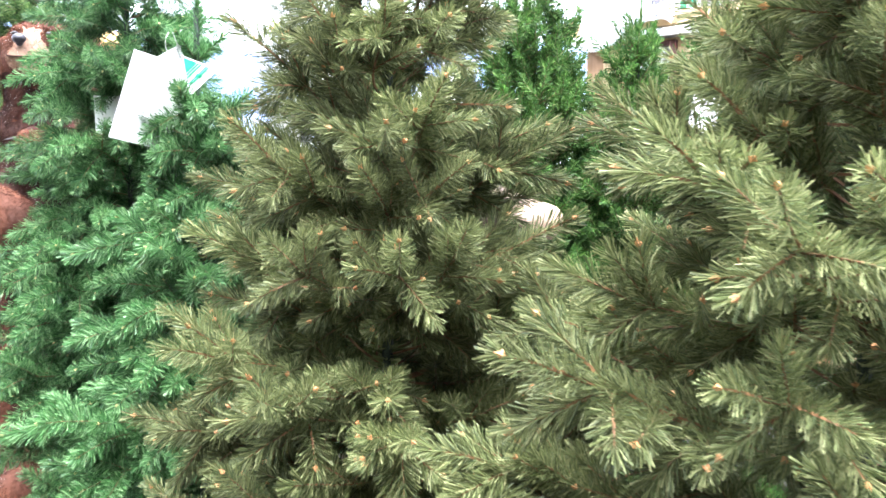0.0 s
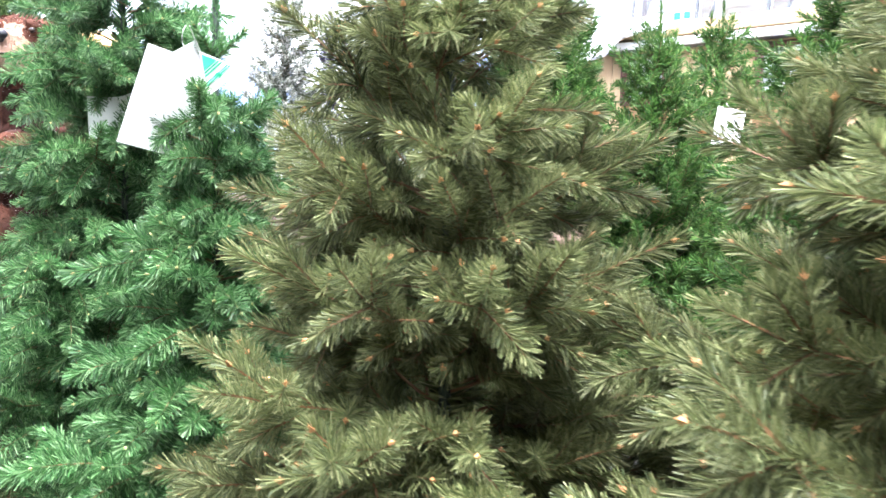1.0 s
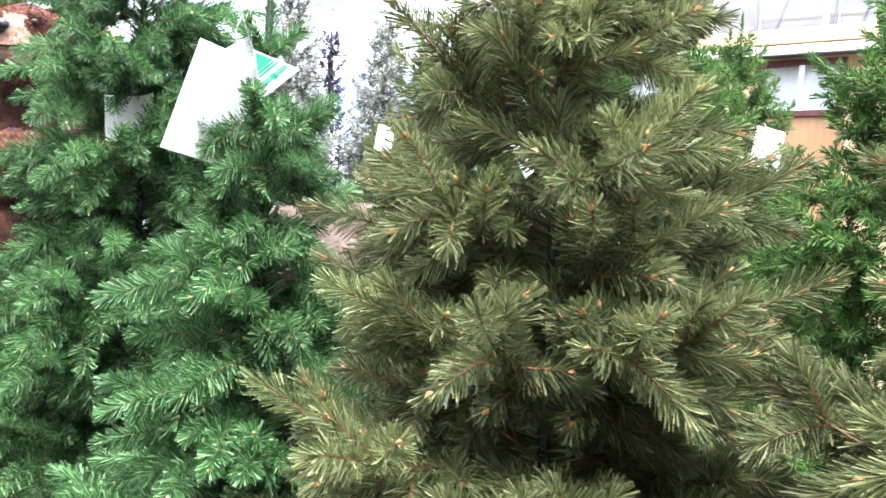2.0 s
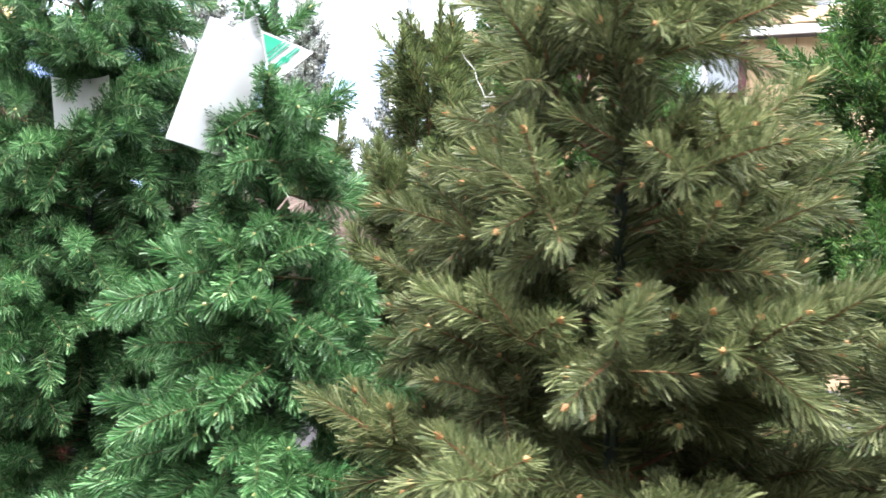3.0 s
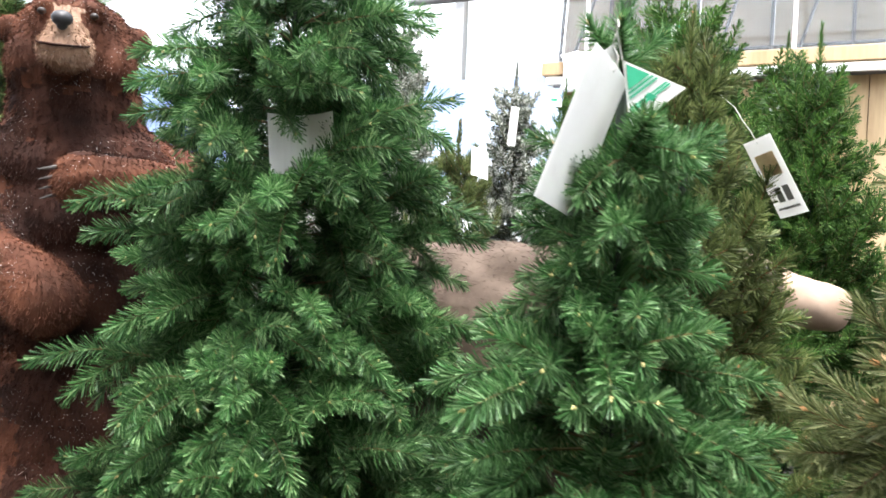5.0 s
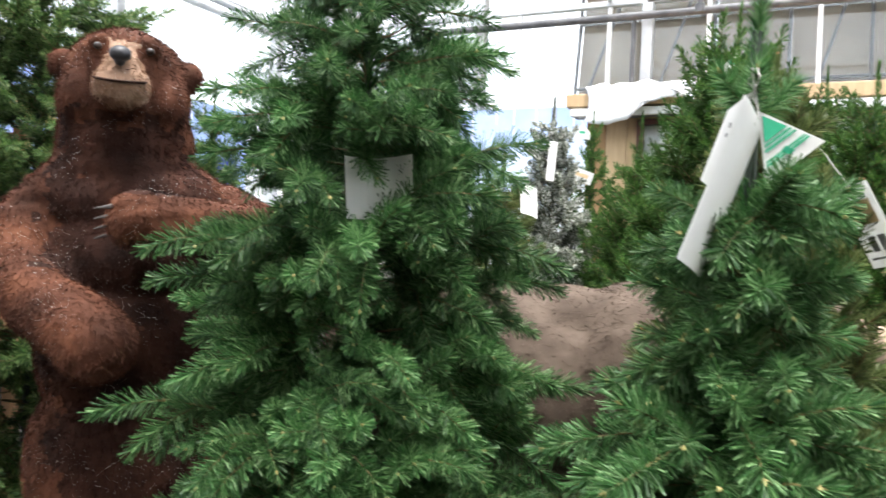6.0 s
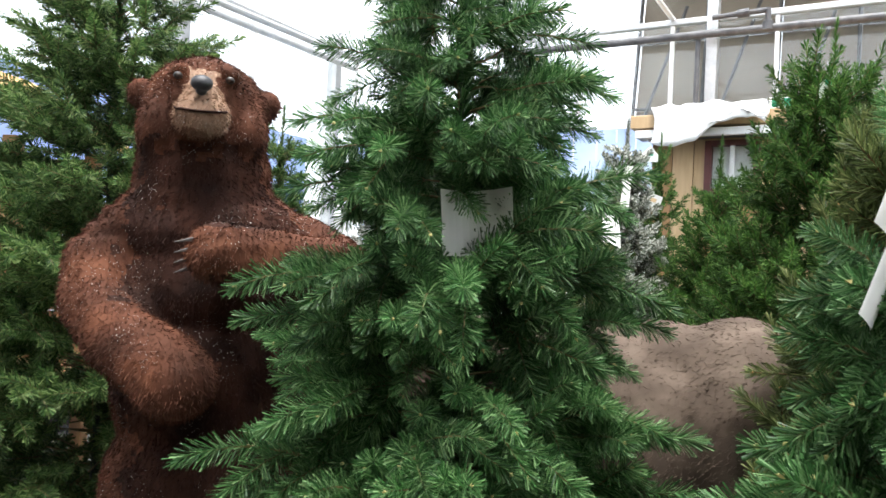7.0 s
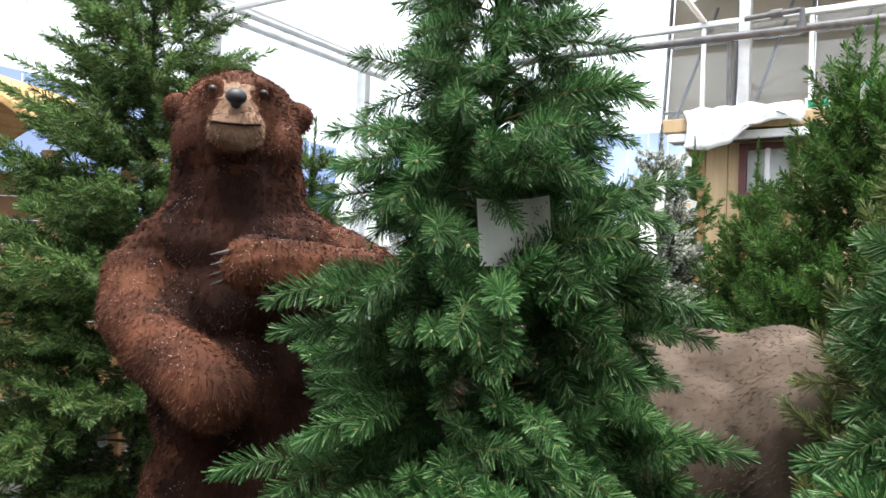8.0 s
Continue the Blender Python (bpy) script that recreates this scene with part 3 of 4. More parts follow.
def tree(x, y, height, radius, key, sp, label, seed, bottom=0.3, power=0.85, tier=0.12, per=8, leader=0.3, base=0.0, up=0.75, low=0.05, lean=(0, 0), thin=0.85, bare=None):
    """A tree on a steel foot: pole, leader and tiers of hinged branches that shorten towards the top; bare is a stretch of height left open."""
    rng = random.Random(seed)
    t = thing("christmas_tree", pose(x, y, base, lean[0], lean[1], 0), label, "christmas tree", "christmas trees on display")
    lib = library(key, sp)
    bm = rod(bmesh.new(), (0, 0, 0.02), (0, 0, height - leader * 0.6), 0.017, 0.008, seg=8)
    part("trunk", bm, BARK, t, "dark green steel pole")
    for a in (0, 2.094, 4.189):
        bm = rod(bmesh.new(), (0.0, 0.0, 0.05), (0.26 * math.cos(a), 0.26 * math.sin(a), 0.012), 0.012, seg=6)
        part("stand_leg", bm, BARK, t, "folding steel foot")
    bundle = Bundle()
    sprig(rng, bundle, (0, 0, height - leader), (0.02, 0.01, 1), leader, int(sp["count"] * leader / sp["twig"]), sp["needle"] * sp.get("lead", 0.9), sp["width"], 0.75, sp["bud"])
    sprig(rng, bundle, (0, 0, bottom), (0.001, 0, 1), (bare[0] if bare else height - leader) - bottom, int(1300 * (height - bottom)), 0.06, 0.007, 1.25, 0, blunt=0.5)
    for k in range(4):
        a = 1.571 * k + rng.random()
        short = min(0.1, leader * 0.45)
        sprig(rng, bundle, (0, 0, height - leader), (math.cos(a), math.sin(a), 1.0), short, int(sp["count"] * short / sp["twig"]), sp["needle"], sp["width"], sp["lean"], sp["bud"])
    ob = new("leader", bundle.mesh("leader", sp))
    ob.parent = t
    z = height - leader * 0.9
    while z > bottom:
        f = (height - z) / (height - bottom)
        reach = max(0.07, radius * f ** power)
        n = max(4, int(round(per * (0.55 + 0.45 * min(1, f * 1.6)))))
        turn = rng.random() * 6.283
        for i in range(n):
            a = turn + 6.283 * (i + rng.uniform(-0.28, 0.28)) / n
            want = reach * rng.uniform(0.76, 1.1)
            pitch = low + (up - low) * (1 - f) ** 1.6 + rng.uniform(-0.2, 0.2)
            want = max(0.08, want / max(0.6, math.cos(pitch)) - sp["twig"] * 0.5)
            j = min(range(len(LENGTHS)), key=lambda q: abs(LENGTHS[q] - want))
            if bare and bare[0] < z < bare[1]:
                continue
            ob = new("branch", lib[j][rng.randrange(3)])
            ob.parent = t
            s = want / LENGTHS[j]
            ob.matrix_basis = Matrix.LocRotScale((0.012 * math.cos(a), 0.012 * math.sin(a), z + rng.uniform(-0.04, 0.04)), Euler((rng.uniform(-1, 1) * sp["roll"], -pitch, a)), (s, s ** 0.5, s ** 0.5))
        z -= tier * rng.uniform(0.9, 1.1) * (1.0 if z > thin else 2.4)
    return t


# the display trees, nearest first
tree(-0.17, 1.36, 2.5, 0.98, "pine", PINE, "full olive-green pine tree with orange-brown bud tips", 11, power=1.1, tier=0.115, per=9, thin=1.0)
tree(-1.1, 1.27, 2.54, 0.7, "pine", PINE, "olive-green long-needled pine tree with orange-brown tips", 12, power=1.02, tier=0.105, per=10, thin=0.95)
tree(-1.83, 1.29, 2.25, 0.58, "fir", FIR, "slim green fir tree with a price tag on its leader", 13, power=1.1, tier=0.1, per=9, leader=0.36, up=0.35, bare=(1.77, 2.3))
tree(-2.73, 1.6, 2.72, 0.64, "spruce", SPRUCE, "wide deep-green spruce tree with drooping branch tips", 14, power=0.62, tier=0.115, per=10, up=0.4)
tree(-1.84, 2.09, 2.2, 0.5, "smallpine", SMALLPINE, "small olive pine tree with a hanging price tag", 15, power=0.75, tier=0.12, per=8, up=1.0, low=0.35, bare=(1.52, 1.62))
tree(-4.96, 2.36, 3.4, 1.2, "bigfir", BIGFIR, "tall broad green nordmann-style fir tree behind the bear", 16, power=0.75, tier=0.13, per=13, thin=0.6)
tree(-1.53, 3.53, 2.5, 0.62, "tips", TIPS, "bright green bushy tree with a tall leader", 17, power=0.8, tier=0.11, per=10, leader=0.36, thin=1.05)
tree(-1.7, 5.1, 2.85, 0.8, "fartips", FARTIPS, "tall bright green tree beside the wooden hut", 18, power=0.8, tier=0.14, per=9, leader=0.36, thin=1.05)
tree(-2.05, 3.4, 2.75, 0.9, "tips", TIPS, "broad green tree with a white tag at its top", 19, power=0.85, tier=0.1, per=13, leader=0.36, thin=1.05)
tree(-2.6, 4.2, 2.45, 0.65, "tips", TIPS, "green bushy tree with a single tall spike", 20, power=1.0, tier=0.1, per=11, leader=0.42, thin=1.05)
tree(-3.08, 4.15, 2.55, 0.5, "frost", FROST, "slim frosted tree with snow-white branch tips", 21, power=0.85, tier=0.08, per=10, leader=0.3, thin=1.05)
tree(-3.97, 4.42, 2.92, 0.54, "frost", FROST, "slim frosted tree with snowy grey-green branches", 22, power=0.75, tier=0.08, per=10, leader=0.18, thin=1.05)
tree(-4.15, 3.66, 3.06, 0.54, "frost", FROST, "tall frosted tree dusted with white", 23, power=0.75, tier=0.1, per=9, leader=0.2, thin=1.05)
tree(-4.78, 4.75, 3.1, 0.42, "violet", VIOLET, "dark violet decorative tree", 24, power=0.75, tier=0.11, per=8, leader=0.3, thin=1.05)
tree(-3.03, 3.28, 2.1, 0.5, "smallpine", SMALLPINE, "dark olive little pine with a pale tag", 25, power=0.8, tier=0.12, per=7, leader=0.28)
tree(-4.6, 3.1, 2.5, 0.55, "bigfir", BIGFIR, "green fir tree standing behind the bear", 26, power=0.8, tier=0.14, per=8, thin=1.05)
tree(-3.4, 6.2, 2.85, 0.55, "fartips", FARTIPS, "small green tree with tags near the hut", 27, power=0.8, tier=0.16, per=7, thin=1.05)
tree(-0.59, 2.94, 2.5, 0.76, "tips", TIPS, "dense bright green bushy tree", 28, power=0.7, tier=0.115, per=11, thin=1.05)


# ---- plush display animals ----
def ellipsoid(bm, c, r, m=None, rot=None):
    mat = Matrix.LocRotScale(c, rot or Euler((0, 0, 0)), r)
    bmesh.ops.create_icosphere(bm, subdivisions=3, radius=1, matrix=(m @ mat) if m else mat)


def limb(bm, pts):
    """Overlapping balls along a line of (x, y, z, r)."""
    for a, b in zip(pts, pts[1:]):
        d = (Vector(a[:3]) - Vector(b[:3])).length
        n = max(2, int(d / (min(a[3], b[3]) * 0.35)))
        for i in range(n + 1):
            f = i / n
            r = a[3] + (b[3] - a[3]) * f
            ellipsoid(bm, [a[j] + (b[j] - a[j]) * f for j in range(3)], (r, r, r))


def plush(name, place, bm, voxel, zones, mats, fur, label, extra=None, seed=5):
    """Fuses the forms into one skin, ruffles it, and sets short pile on it. zones(co) gives the material slot."""
    rng = np.random.default_rng(seed)
    me = bpy.data.meshes.new(name)
    bm.to_mesh(me)
    bm.free()
    tmp = bpy.data.objects.new("form", me)
    scene.collection.objects.link(tmp)
    md = tmp.modifiers.new("skin", "REMESH")
    md.mode, md.voxel_size = "VOXEL", voxel
    sm = tmp.modifiers.new("soft", "SMOOTH")
    sm.factor, sm.iterations = 0.6, 4
    ev = tmp.evaluated_get(bpy.context.evaluated_depsgraph_get())
    skin = bpy.data.meshes.new_from_object(ev)
    bpy.data.objects.remove(tmp)
    nv = len(skin.vertices)
    co = np.empty(nv * 3)
    no = np.empty(nv * 3)
    skin.vertices.foreach_get("co", co)
    skin.vertex_normals.foreach_get("vector", no)
    co, no = co.reshape(-1, 3), no.reshape(-1, 3)
    lump = np.array([noise.noise(Vector(c) * 9) * 0.011 + noise.noise(Vector(c) * 26) * 0.006 for c in co])
    lump *= fur["lump"]
    if "folds" in fur:
        z0, z1, amp = fur["folds"]
        lump += np.array([amp * math.sin(c[2] * 150 + 7 * noise.noise(Vector(c) * 6)) * (0.4 + noise.noise(Vector(c) * 4 + Vector((3, 1, 7)))) if z0 < c[2] < z1 else 0.0 for c in co])
    co = co + no * lump[:, None]
    faces = [tuple(p.vertices) for p in skin.polygons]
    V = [co]
    F = list(faces)
    slots = []
    for f in faces:
        slots.append(zones(co[list(f)].mean(axis=0)))
    base = nv
    idx = rng.integers(0, len(faces), fur["count"])
    fv = np.array([f[:3] for f in faces])[idx]
    w = rng.dirichlet((1, 1, 1), len(idx))
    pts = (co[fv] * w[:, :, None]).sum(axis=1)
    nor = (no[fv] * w[:, :, None]).sum(axis=1)
    way = nor * fur["stand"] + np.array(fur["comb"]) + rng.normal(0, 0.22, (len(idx), 3))
    way /= np.linalg.norm(way, axis=1)[:, None]
    side = np.cross(way, rng.normal(0, 1, (len(idx), 3)))
    side /= np.linalg.norm(side, axis=1)[:, None]
    L = fur["length"] * rng.uniform(0.6, 1.2, len(idx))
    keep = np.array([fur["where"](slots[i]) for i in idx])
    pts, way, side, L, idx = pts[keep], way[keep], side[keep], L[keep], idx[keep]
    strands = np.stack([pts - side * fur["width"], pts + side * fur["width"], pts + way * L[:, None]], axis=1).reshape(-1, 3)
    V.append(strands)
    F += [(base + 3 * i, base + 3 * i + 1, base + 3 * i + 2) for i in range(len(pts))]
    slots += [slots[i] for i in idx]
    base += len(strands)
    if extra:
        eb, eslots = extra()
        eb.verts.index_update()
        V.append(np.array([tuple(v.co) for v in eb.verts]))
        for f, s in zip(eb.faces, eslots):
            F.append(tuple(base + v.index for v in f.verts))
            slots.append(s)
        eb.free()
    out = bpy.data.meshes.new(name)
    out.from_pydata(np.concatenate(V).tolist(), [], F)
    for m in mats:
        out.materials.append(m)
    out.polygons.foreach_set("material_index", slots)
    sm_flags = np.zeros(len(F), dtype=bool)
    sm_flags[:len(faces)] = True
    out.polygons.foreach_set("use_smooth", sm_flags)
    out.update()
    bpy.data.meshes.remove(skin)
    ob = new(name, out)
    ob.matrix_basis = place
    return tagged(ob, label, "plush animal")


def fur_material(name, dark, mid, light, flecks=0.0):
    """Plush pile: tone by patch and by strand, white glitter flecks where asked for."""
    m, n, l, b = shader(name, 0.85, 0.0, 0.2)
    co = n.new("ShaderNodeTexCoord")
    a = n.new("ShaderNodeTexNoise")
    a.inputs["Scale"].default_value, a.inputs["Detail"].default_value = 9.0, 6
    l.new(co.outputs["Object"], a.inputs["Vector"])
    geo = n.new("ShaderNodeNewGeometry")
    mx = n.new("ShaderNodeMath")
    mx.operation = "MULTIPLY_ADD"
    mx.inputs[1].default_value = 0.14
    l.new(geo.outputs["Random Per Island"], mx.inputs[0])
    l.new(a.outputs["Fac"], mx.inputs[2])
    r = ramp(n, [(0.4, dark), (0.65, mid), (0.95, light)])
    l.new(mx.outputs[0], r.inputs["Fac"])
    b.inputs["Sheen Weight"].default_value = 0.35
    b.inputs["Sheen Roughness"].default_value = 0.5
    b.inputs["Sheen Tint"].default_value = (*light, 1)
    if flecks:
        vo = n.new("ShaderNodeTexVoronoi")
        vo.inputs["Scale"].default_value = 160
        l.new(co.outputs["Object"], vo.inputs["Vector"])
        cl = n.new("ShaderNodeMath")
        cl.operation = "LESS_THAN"
        cl.inputs[1].default_value = 0.12
        l.new(vo.outputs["Distance"], cl.inputs[0])
        pat = n.new("ShaderNodeTexNoise")
        pat.inputs["Scale"].default_value = 7
        l.new(co.outputs["Object"], pat.inputs["Vector"])
        gt = n.new("ShaderNodeMath")
        gt.operation = "GREATER_THAN"
        gt.inputs[1].default_value = 1 - flecks
        l.new(pat.outputs["Fac"], gt.inputs[0])
        mu = n.new("ShaderNodeMath")
        mu.operation = "MULTIPLY"
        l.new(cl.outputs[0], mu.inputs[0])
        l.new(gt.outputs[0], mu.inputs[1])
        mc = n.new("ShaderNodeMix")
        mc.data_type = "RGBA"
        l.new(mu.outputs[0], mc.inputs["Factor"])
        l.new(r.outputs["Color"], mc.inputs["A"])
        mc.inputs["B"].default_value = (0.8, 0.8, 0.78, 1)
        l.new(mc.outputs["Result"], b.inputs["Base Color"])
    else:
        l.new(r.outputs["Color"], b.inputs["Base Color"])
    return m


BEARFUR = fur_material("red_brown_plush", (0.03, 0.011, 0.006), (0.078, 0.029, 0.016), (0.175, 0.07, 0.037), 0.47)
# muzzle pile made darker to carry the shading below the mouth
MUZZLESHADEFUR = fur_material("shaded_muzzle_plush", (0.1, 0.052, 0.032), (0.19, 0.105, 0.068), (0.3, 0.19, 0.13), 0.4)
# brown pile darkened for shade on throat, chest and belly; also the mouth line
DARKSHADEFUR = fur_material("dark_shaded_plush", (0.012, 0.0045, 0.003), (0.032, 0.012, 0.0075), (0.075, 0.028, 0.016), 0.5)
MUZZLEFUR = fur_material("tan_muzzle_plush", (0.16, 0.095, 0.06), (0.3, 0.19, 0.13), (0.45, 0.33, 0.25), 0.5)
NOSE = grainy("black_nose_plastic", (0.012, 0.012, 0.014), (0.022, 0.022, 0.026), 40, 0.45)
CLAW = grainy("grey_horn_claw", (0.03, 0.026, 0.024), (0.1, 0.09, 0.085), 50, 0.75)
EYE_M = grainy("glossy_dark_eye", (0.01, 0.006, 0.004), (0.02, 0.012, 0.008), 40, 0.3)


def bear():
    """Upright bear; its front looks along -y, x to its left-hand side."""
    bm = bmesh.new()
    # head, cheeks, muzzle, ears
    hx, hz = -0.056, 0.04
    ellipsoid(bm, (hx, 0.03, 2.045 + hz), (0.148, 0.15, 0.13))
    ellipsoid(bm, (hx, 0.03, 1.97 + hz), (0.152, 0.14, 0.115))
    ellipsoid(bm, (hx, -0.125, 2.035 + hz), (0.041, 0.095, 0.046), rot=Euler((-0.25, 0, 0)))
    ellipsoid(bm, (hx, -0.15, 1.998 + hz), (0.064, 0.08, 0.05))
    for s in (-1, 1):
        ellipsoid(bm, (hx + s * 0.15, 0.06, 2.075 + hz), (0.042, 0.026, 0.044), rot=Euler((0.2, s * 0.5, s * -0.3)))
        ellipsoid(bm, (hx + s * 0.06, -0.09, 2.118 + hz), (0.03, 0.024, 0.014), rot=Euler((0.3, s * 0.45, 0)))
        ellipsoid(bm, (hx + s * 0.1, -0.02, 1.985 + hz), (0.056, 0.085, 0.085))
    # neck, shoulders, chest, belly, hips, legs
    ellipsoid(bm, (-0.05, 0.05, 1.93), (0.168, 0.155, 0.14))
    ellipsoid(bm, (-0.048, 0.06, 1.85), (0.185, 0.165, 0.12))
    for s in (-1, 1):
        ellipsoid(bm, (-0.035 + s * 0.15, 0.06, 1.79), (0.13, 0.13, 0.085), rot=Euler((0, s * 0.55, 0)))
    ellipsoid(bm, (-0.02, 0.06, 1.77), (0.24, 0.185, 0.13))
    ellipsoid(bm, (-0.01, 0.06, 1.63), (0.25, 0.2, 0.18))
    ellipsoid(bm, (0, 0.05, 1.4), (0.245, 0.2, 0.3))
    ellipsoid(bm, (0, 0.05, 1.12), (0.26, 0.22, 0.3))
    ellipsoid(bm, (0, 0.05, 0.9), (0.28, 0.24, 0.25))
    for s in (-1, 1):
        limb(bm, [(s * 0.15, 0.05, 0.85, 0.16), (s * 0.16, 0.03, 0.62, 0.14), (s * 0.16, 0.02, 0.48, 0.12)])
        limb(bm, [(s * 0.16, 0.02, 0.44, 0.09), (s * 0.17, -0.15, 0.43, 0.085)])
    # one arm hanging with the paw forward, the other across the chest
    limb(bm, [(-0.215, 0.05, 1.76, 0.09), (-0.275, 0.0, 1.68, 0.085), (-0.275, -0.05, 1.6, 0.08)])
    limb(bm, [(-0.275, -0.05, 1.6, 0.08), (-0.2, -0.15, 1.52, 0.08), (-0.1, -0.22, 1.46, 0.088)])
    limb(bm, [(-0.1, -0.22, 1.46, 0.088), (-0.08, -0.235, 1.44, 0.09)])
    limb(bm, [(0.2, 0.06, 1.75, 0.09), (0.29, -0.03, 1.7, 0.085), (0.24, -0.19, 1.7, 0.072)])
    limb(bm, [(0.24, -0.19, 1.7, 0.072), (0.12, -0.23, 1.715, 0.068), (0.0, -0.245, 1.725, 0.07)])

    def zones(c):
        x, y, z = c
        j = 0.16 * noise.noise(Vector(c) * 45)
        if ((x + 0.056) / 0.078) ** 2 + ((y + 0.19) / 0.115) ** 2 + ((z - 2.06) / 0.082) ** 2 < 1 + j:
            # slot 6 paints the muzzle's own shading under the mouth
            return 2 if z > 2.0 + 0.1 * j else 6
        if abs(x + 0.056) < 0.034 + 0.1 * j and y < -0.05 and 2.08 < z < 2.16 + 0.2 * j:
            return 2
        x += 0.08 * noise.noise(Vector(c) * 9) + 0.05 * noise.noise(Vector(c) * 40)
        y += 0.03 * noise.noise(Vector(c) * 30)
        # shade of throat, chest and belly, put into the pile's colour
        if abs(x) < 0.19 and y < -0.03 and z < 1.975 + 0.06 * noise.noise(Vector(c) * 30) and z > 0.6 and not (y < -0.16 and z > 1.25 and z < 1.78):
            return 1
        # shade under the crossed forearm, coloured into its lower half
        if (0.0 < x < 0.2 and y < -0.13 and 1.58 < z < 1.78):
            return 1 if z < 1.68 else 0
        return 0

    def extra():
        eb = bmesh.new()
        slots = []

        def mark(slot):
            slots.extend([slot] * (len(eb.faces) - len(slots)))
        ellipsoid(eb, (hx, -0.226, 2.058 + hz), (0.024, 0.018, 0.019), rot=Euler((-0.4, 0, 0)))
        ellipsoid(eb, (hx, -0.224, 2.044 + hz), (0.013, 0.012, 0.013))
        mark(3)
        for s in (-1, 1):
            ellipsoid(eb, (hx + s * 0.059, -0.112, 2.096 + hz), (0.0105, 0.0095, 0.009))
        mark(5)
        for k in range(-6, 7):
            u = k / 6
            ellipsoid(eb, (hx + 0.052 * u, -0.15 - 0.08 * math.sqrt(1 - 0.64 * u * u), 1.995 + hz + 0.008 * u * u), (0.008, 0.006, 0.003), rot=Euler((0, -0.35 * u, 0.7 * u)))
        mark(1)
        for k in range(4):
            rod(eb, (-0.055, -0.275 + 0.012 * k, 1.75 - 0.02 * k), (-0.092, -0.29 + 0.012 * k, 1.742 - 0.022 * k), 0.0055, 0.001, seg=6)
        mark(4)
        return eb, slots

    fur = dict(count=130000, stand=0.6, comb=(0, -0.1, -0.6), length=0.013, width=0.0012, lump=0.45, where=lambda s: s in (0, 1, 2, 6), folds=(1.72, 1.95, 0.005))
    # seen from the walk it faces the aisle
    return plush("bear_figure", pose(-3.67, 1.8, -0.43, 0, 0, 45) @ Matrix.Scale(1.245, 4), bm, 0.012, zones, [BEARFUR, DARKSHADEFUR, MUZZLEFUR, NOSE, CLAW, EYE_M, MUZZLESHADEFUR], fur,
                 "life-size standing brown plush bear with tan muzzle, dusted with glitter", extra)


bear()

GREYFUR = fur_material("grey_brown_long_plush", (0.045, 0.032, 0.023), (0.09, 0.066, 0.05), (0.165, 0.128, 0.1))
PALEFUR = fur_material("pale_beige_plush", (0.22, 0.15, 0.105), (0.32, 0.23, 0.17), (0.42, 0.33, 0.26))


def grazing():
    """A heavy plush animal on four legs, its head along +x."""
    bm = bmesh.new()
    ellipsoid(bm, (-0.1, 0, 1.15), (0.5, 0.27, 0.31))
    ellipsoid(bm, (-0.42, 0, 1.13), (0.26, 0.25, 0.32))
    ellipsoid(bm, (0.3, 0, 1.18), (0.28, 0.25, 0.31))
    ellipsoid(bm, (0.1, 0, 1.36), (0.2, 0.16, 0.11))
    limb(bm, [(0.45, 0, 1.3, 0.17), (0.72, 0.0, 1.35, 0.13)])
    limb(bm, [(0.72, 0.0, 1.37, 0.115), (0.88, 0.0, 1.34, 0.085), (1.0, 0, 1.32, 0.07)])
    for s in (-1, 1):
        ellipsoid(bm, (0.66, s * 0.13, 1.48), (0.03, 0.05, 0.06))
        for x in (-0.45, 0.32):
            limb(bm, [(x, s * 0.13, 1.0, 0.14), (x, s * 0.13, 0.5, 0.09), (x, s * 0.13, 0.08, 0.08)])

    def zones(c):
        return 1 if c[0] > 0.88 else 0

    def extra():
        eb = bmesh.new()
        for s in (-1, 1):
            ellipsoid(eb, (0.82, s * 0.09, 1.42), (0.014, 0.01, 0.014))
        return eb, [2] * len(eb.faces)

    fur = dict(count=90000, stand=0.25, comb=(-0.4, 0, -0.35), length=0.013, width=0.001, lump=0.6, where=lambda s: s == 0)
    return plush("moose_figure", pose(-2.53, 2.36, 0, 0, 0, 12) @ Matrix.Scale(1.075, 4), bm, 0.018, zones, [GREYFUR, PALEFUR, EYE_M], fur,
                 "large grey-brown long-haired plush animal on four legs", extra, 9)


grazing()


# ---- price tags ----
def tube(bm, pts, r, seg=5):
    """One continuous round cord through the points."""
    rings = []
    for i, p in enumerate(pts):
        d = (pts[min(i + 1, len(pts) - 1)] - pts[max(i - 1, 0)]).normalized()
        q = d.to_track_quat("Z", "Y")
        rings.append([bm.verts.new(p + q @ Vector((r * math.cos(6.283 * k / seg), r * math.sin(6.283 * k / seg), 0))) for k in range(seg)])
    for a, b in zip(rings, rings[1:]):
        for k in range(seg):
            bm.faces.new((a[k], a[(k + 1) % seg], b[(k + 1) % seg], b[k]))
    bm.faces.new(rings[0][::-1])
    bm.faces.new(rings[-1])


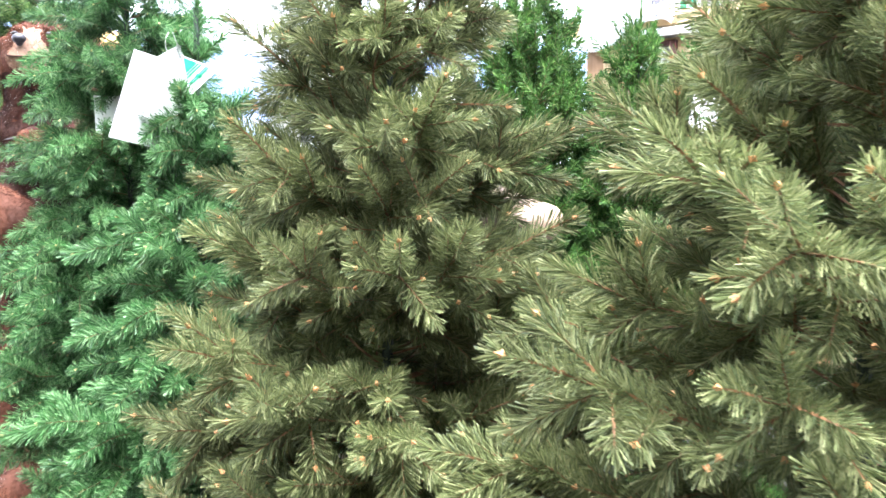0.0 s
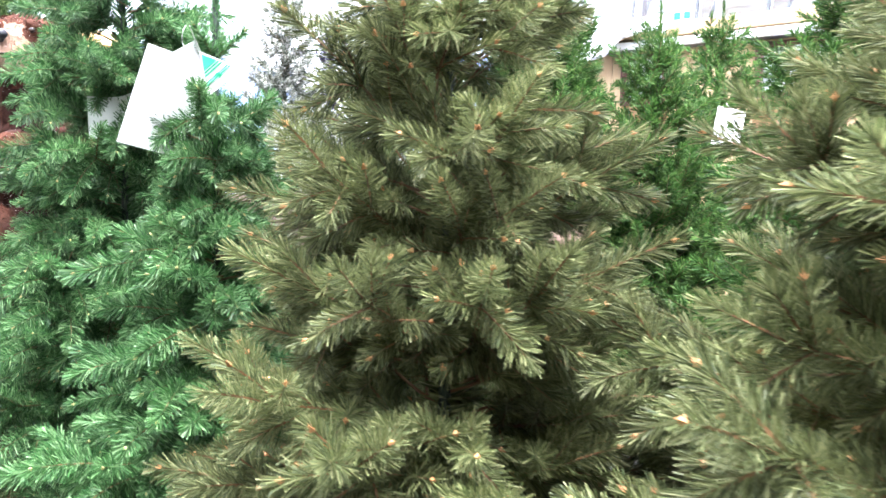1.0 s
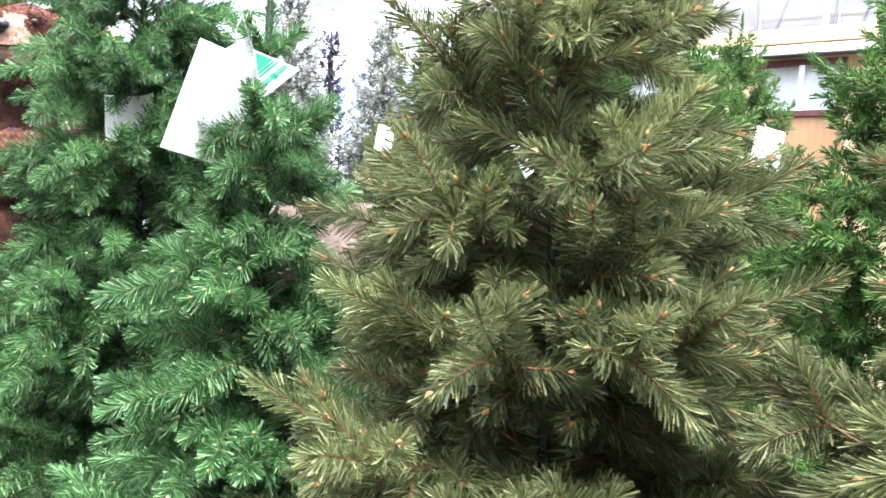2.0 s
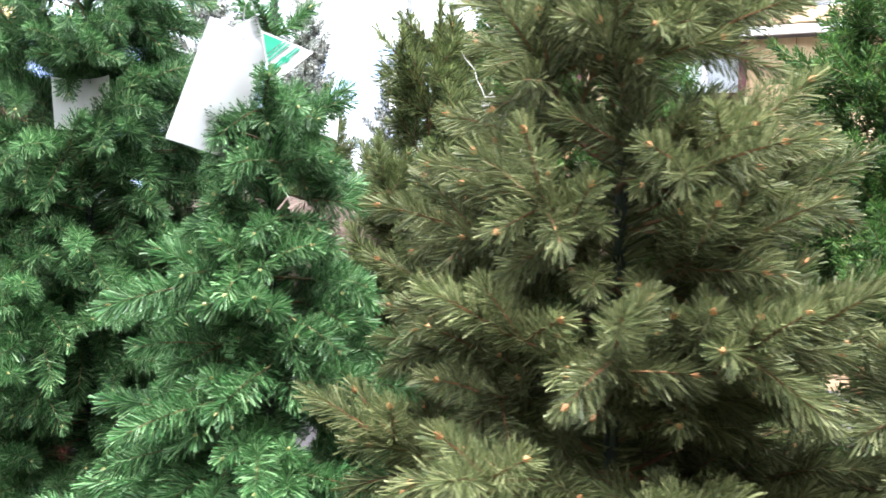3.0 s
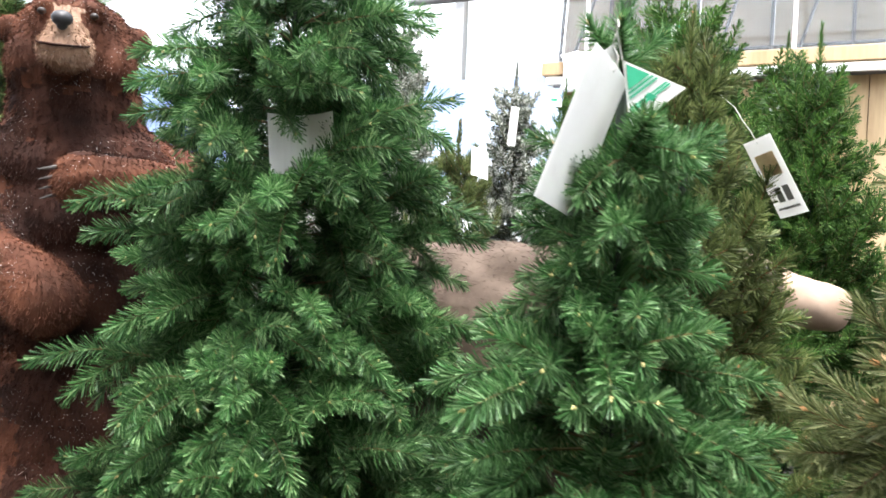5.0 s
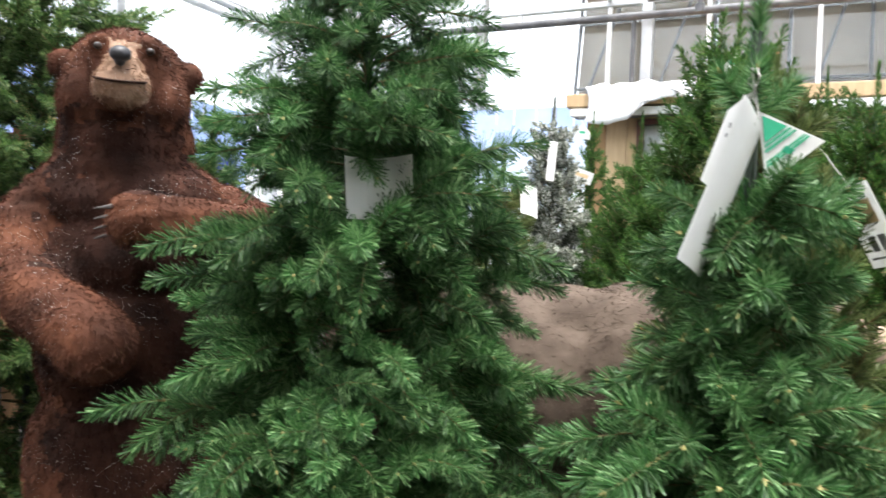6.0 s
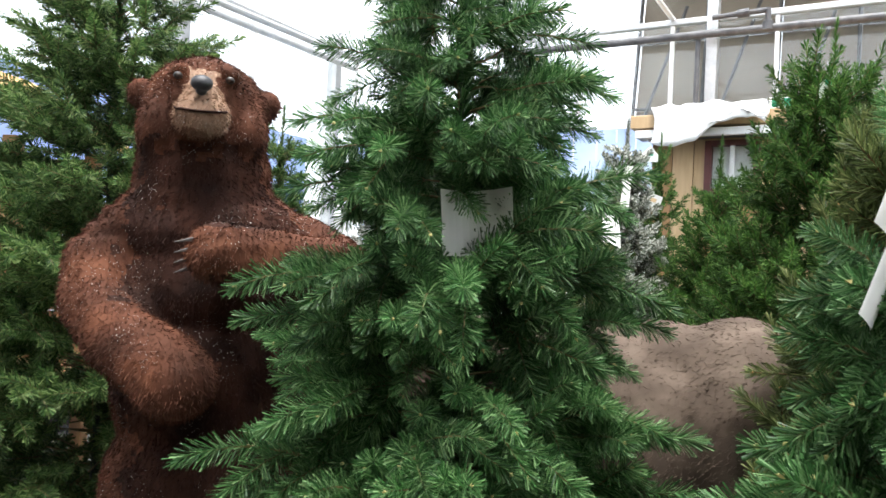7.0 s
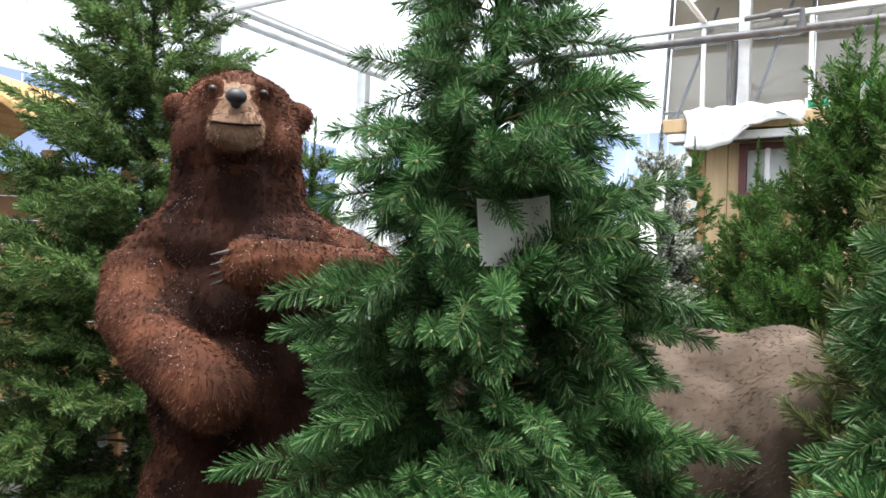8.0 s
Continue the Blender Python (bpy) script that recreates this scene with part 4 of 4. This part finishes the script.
def tag(place, w, h, label, bend=0.02, prints=(), string=None, name="price_tag", cut=0.0):
    """A bent card hanging from its top centre; prints are (x0, x1, z0, z1, material) on its face; string goes up to a point."""
    t = thing(name, place, label, "price tag", "price tags on the trees")
    bm = bmesh.new()
    n = 10

    def curve(x):
        return bend * (4 * (x / w) ** 2 - 1) * 0.5
    for y0, rev in ((0.0, False), (0.0014, True)):
        rows = []
        for i in range(n + 1):
            x = -w / 2 + w * i / n
            top = 0 - (cut * abs(x) * 2 / w)
            rows.append([bm.verts.new((x, curve(x) + y0, top)), bm.verts.new((x, curve(x) + y0, -h))])
        for a, b in zip(rows, rows[1:]):
            f = [a[0], a[1], b[1], b[0]]
            bm.faces.new(f if not rev else f[::-1])
    part("card", bm, CARD, t)
    for x0, x1, z0, z1, mat in prints:
        bm = bmesh.new()
        k = 5
        vs = []
        for i in range(k + 1):
            x = x0 + (x1 - x0) * i / k
            vs.append((bm.verts.new((x, curve(x) - 0.0012, z1)), bm.verts.new((x, curve(x) - 0.0012, z0))))
        for a, b in zip(vs, vs[1:]):
            bm.faces.new((a[0], a[1], b[1], b[0]))
        part("print", bm, mat, t)
    if string:
        bm = bmesh.new()
        a, b = Vector((0, curve(0), -0.012)), Vector(string)
        pts = [a.lerp(b, i / 6) + Vector((0.008 * math.sin(i), 0.006 * math.cos(i * 2), 0)) for i in range(7)]
        pts[0], pts[-1] = a, b
        tube(bm, pts, 0.0013)
        part("string", bm, STRING, t, "pale string")
    return t


def facing(origin, across, up):
    """A pose with x along across and z along up (made square to it)."""
    x = Vector(across).normalized()
    z = (Vector(up) - x * Vector(up).dot(x)).normalized()
    y = z.cross(x)
    m = Matrix((x, y, z)).transposed().to_4x4()
    m.translation = origin
    return m


# the big white card and the green-striped triangular card on the slim fir's leader
tag(facing((-1.823, 1.185, 1.883), (0.01, 0.165, -0.03), (0.07, 0.01, 0.226)), 0.168, 0.238, "large blank white price card hanging on a green fir", 0.012, string=(0.0, 0.02, 0.07))
tag(facing((-1.832, 1.235, 1.93), (0.03, 0.12, -0.03), (0.05, 0.0, 0.2)), 0.085, 0.16, "white folded price card behind a larger one", 0.006, [(-0.03, 0.03, -0.07, -0.062, GREYINK), (-0.03, 0.02, -0.085, -0.079, GREYINK), (-0.015, 0.015, -0.13, -0.11, TANINK)], string=(0.0, 0.01, 0.04), cut=0.05)


def triangle_tag(a, b, c, label):
    """A three-cornered card with green stripes running across it."""
    a, b, c = Vector(a), Vector(b), Vector(c)
    nrm = (b - a).cross(c - a).normalized() * 0.0012
    t = thing("brand_tag", Matrix.Translation(a), label, "price tag", "price tags on the trees")

    def sheet(name, pts, mat, off):
        bm = bmesh.new()
        for k in (0, 1):
            vs = [bm.verts.new(p - a + nrm * (off + 0.4 * k)) for p in pts]
            bm.faces.new(vs if k else vs[::-1])
        part(name, bm, mat, t)

    def at(u, v):
        return a + (b - a) * u + (c - a) * v
    sheet("card", [a, b, c], CARD, 0)
    for off in (2.0, -1.6):
        sheet("green_corner", [at(0.05, 0.05), at(0.42, 0.04), at(0.04, 0.42)], GREENINK, off)
        for s in (0.5, 0.57, 0.72, 0.77):
            sheet("stripe", [at(s - 0.05, 0.04), at(s - 0.015, 0.04), at(0.04, s - 0.015), at(0.04, s - 0.05)], GREENINK, off)
        sheet("stripe", [at(0.36, 0.32), at(0.5, 0.32), at(0.42, 0.42), at(0.28, 0.42)], GREENINK, off)
    bm = bmesh.new()
    rod(bm, (0, 0, 0), (-0.01, -0.02, 0.06), 0.002, seg=5)
    part("string", bm, STRING, t, "pale string")


triangle_tag((-1.82, 1.235, 1.9), (-1.727, 1.285, 1.86), (-1.805, 1.248, 1.79), "white triangular tag with green stripes on a fir")
# curled card among the spruce's branches
tag(facing((-2.615, 1.475, 1.875), (0.857, 0.515, 0.08), (-0.12, 0.0, 1)), 0.15, 0.14, "curled white card caught in spruce branches", -0.085)
# long card with a tan picture on the small pine, on a string from its leader
tag(facing((-1.665, 2.05, 1.865), (0.66, -0.72, 0.2), (-0.093, -0.04, 0.19)), 0.095, 0.21, "narrow price card with tan print on a small pine", 0.004,
    [(-0.032, 0.032, -0.1, -0.04, TANINK), (-0.02, 0.0, -0.17, -0.13, GREYINK), (0.008, 0.028, -0.17, -0.13, GREYINK), (-0.036, 0.036, -0.19, -0.184, GREYINK)], string=(-0.11, 0.06, 0.2))
tag(facing((-2.05, 3.34, 2.53), (0.86, 0.5, 0.05), (0.05, 0, 1)), 0.1, 0.1, "small white tag at the top of a green tree", 0.004, [(-0.03, 0.03, -0.05, -0.03, GREENINK)], string=(0.0, 0.03, 0.05), cut=0.05)
tag(facing((-2.78, 2.95, 1.94), (0.6, 0.75, -0.25), (-0.5, 0.1, 1)), 0.08, 0.14, "pale tag hanging on a little dark pine", 0.01, string=(0.0, 0.12, 0.1))
tag(facing((-1.18, 3.5, 1.96), (0.84, 0.5, -0.2), (-0.35, 0, 1)), 0.12, 0.17, "white tag hanging on a bright green tree", 0.006, string=(0.0, 0.1, 0.06))
tag(facing((-3.4, 5.95, 2.35), (0.9, 0.4, -0.3), (0.2, 0, 1)), 0.2, 0.1, "curled tan and white tag on a small tree", 0.03, [(-0.06, 0.06, -0.06, -0.03, TANINK)], string=(0.0, 0.1, 0.1))
tag(facing((-3.43, 6.0, 2.72), (0.86, 0.5, 0), (0.1, 0, 1)), 0.13, 0.12, "small white tag at a tree's top", 0.004, [(-0.025, 0.025, -0.075, -0.055, GREENINK)], string=(0.0, 0.1, 0.08), cut=0.06)
tag(facing((-3.02, 4.0, 2.28), (0.86, 0.5, -0.1), (-0.3, 0, 1)), 0.045, 0.22, "long pale tag on a frosted tree", 0.006, string=(0.0, 0.12, 0.08))
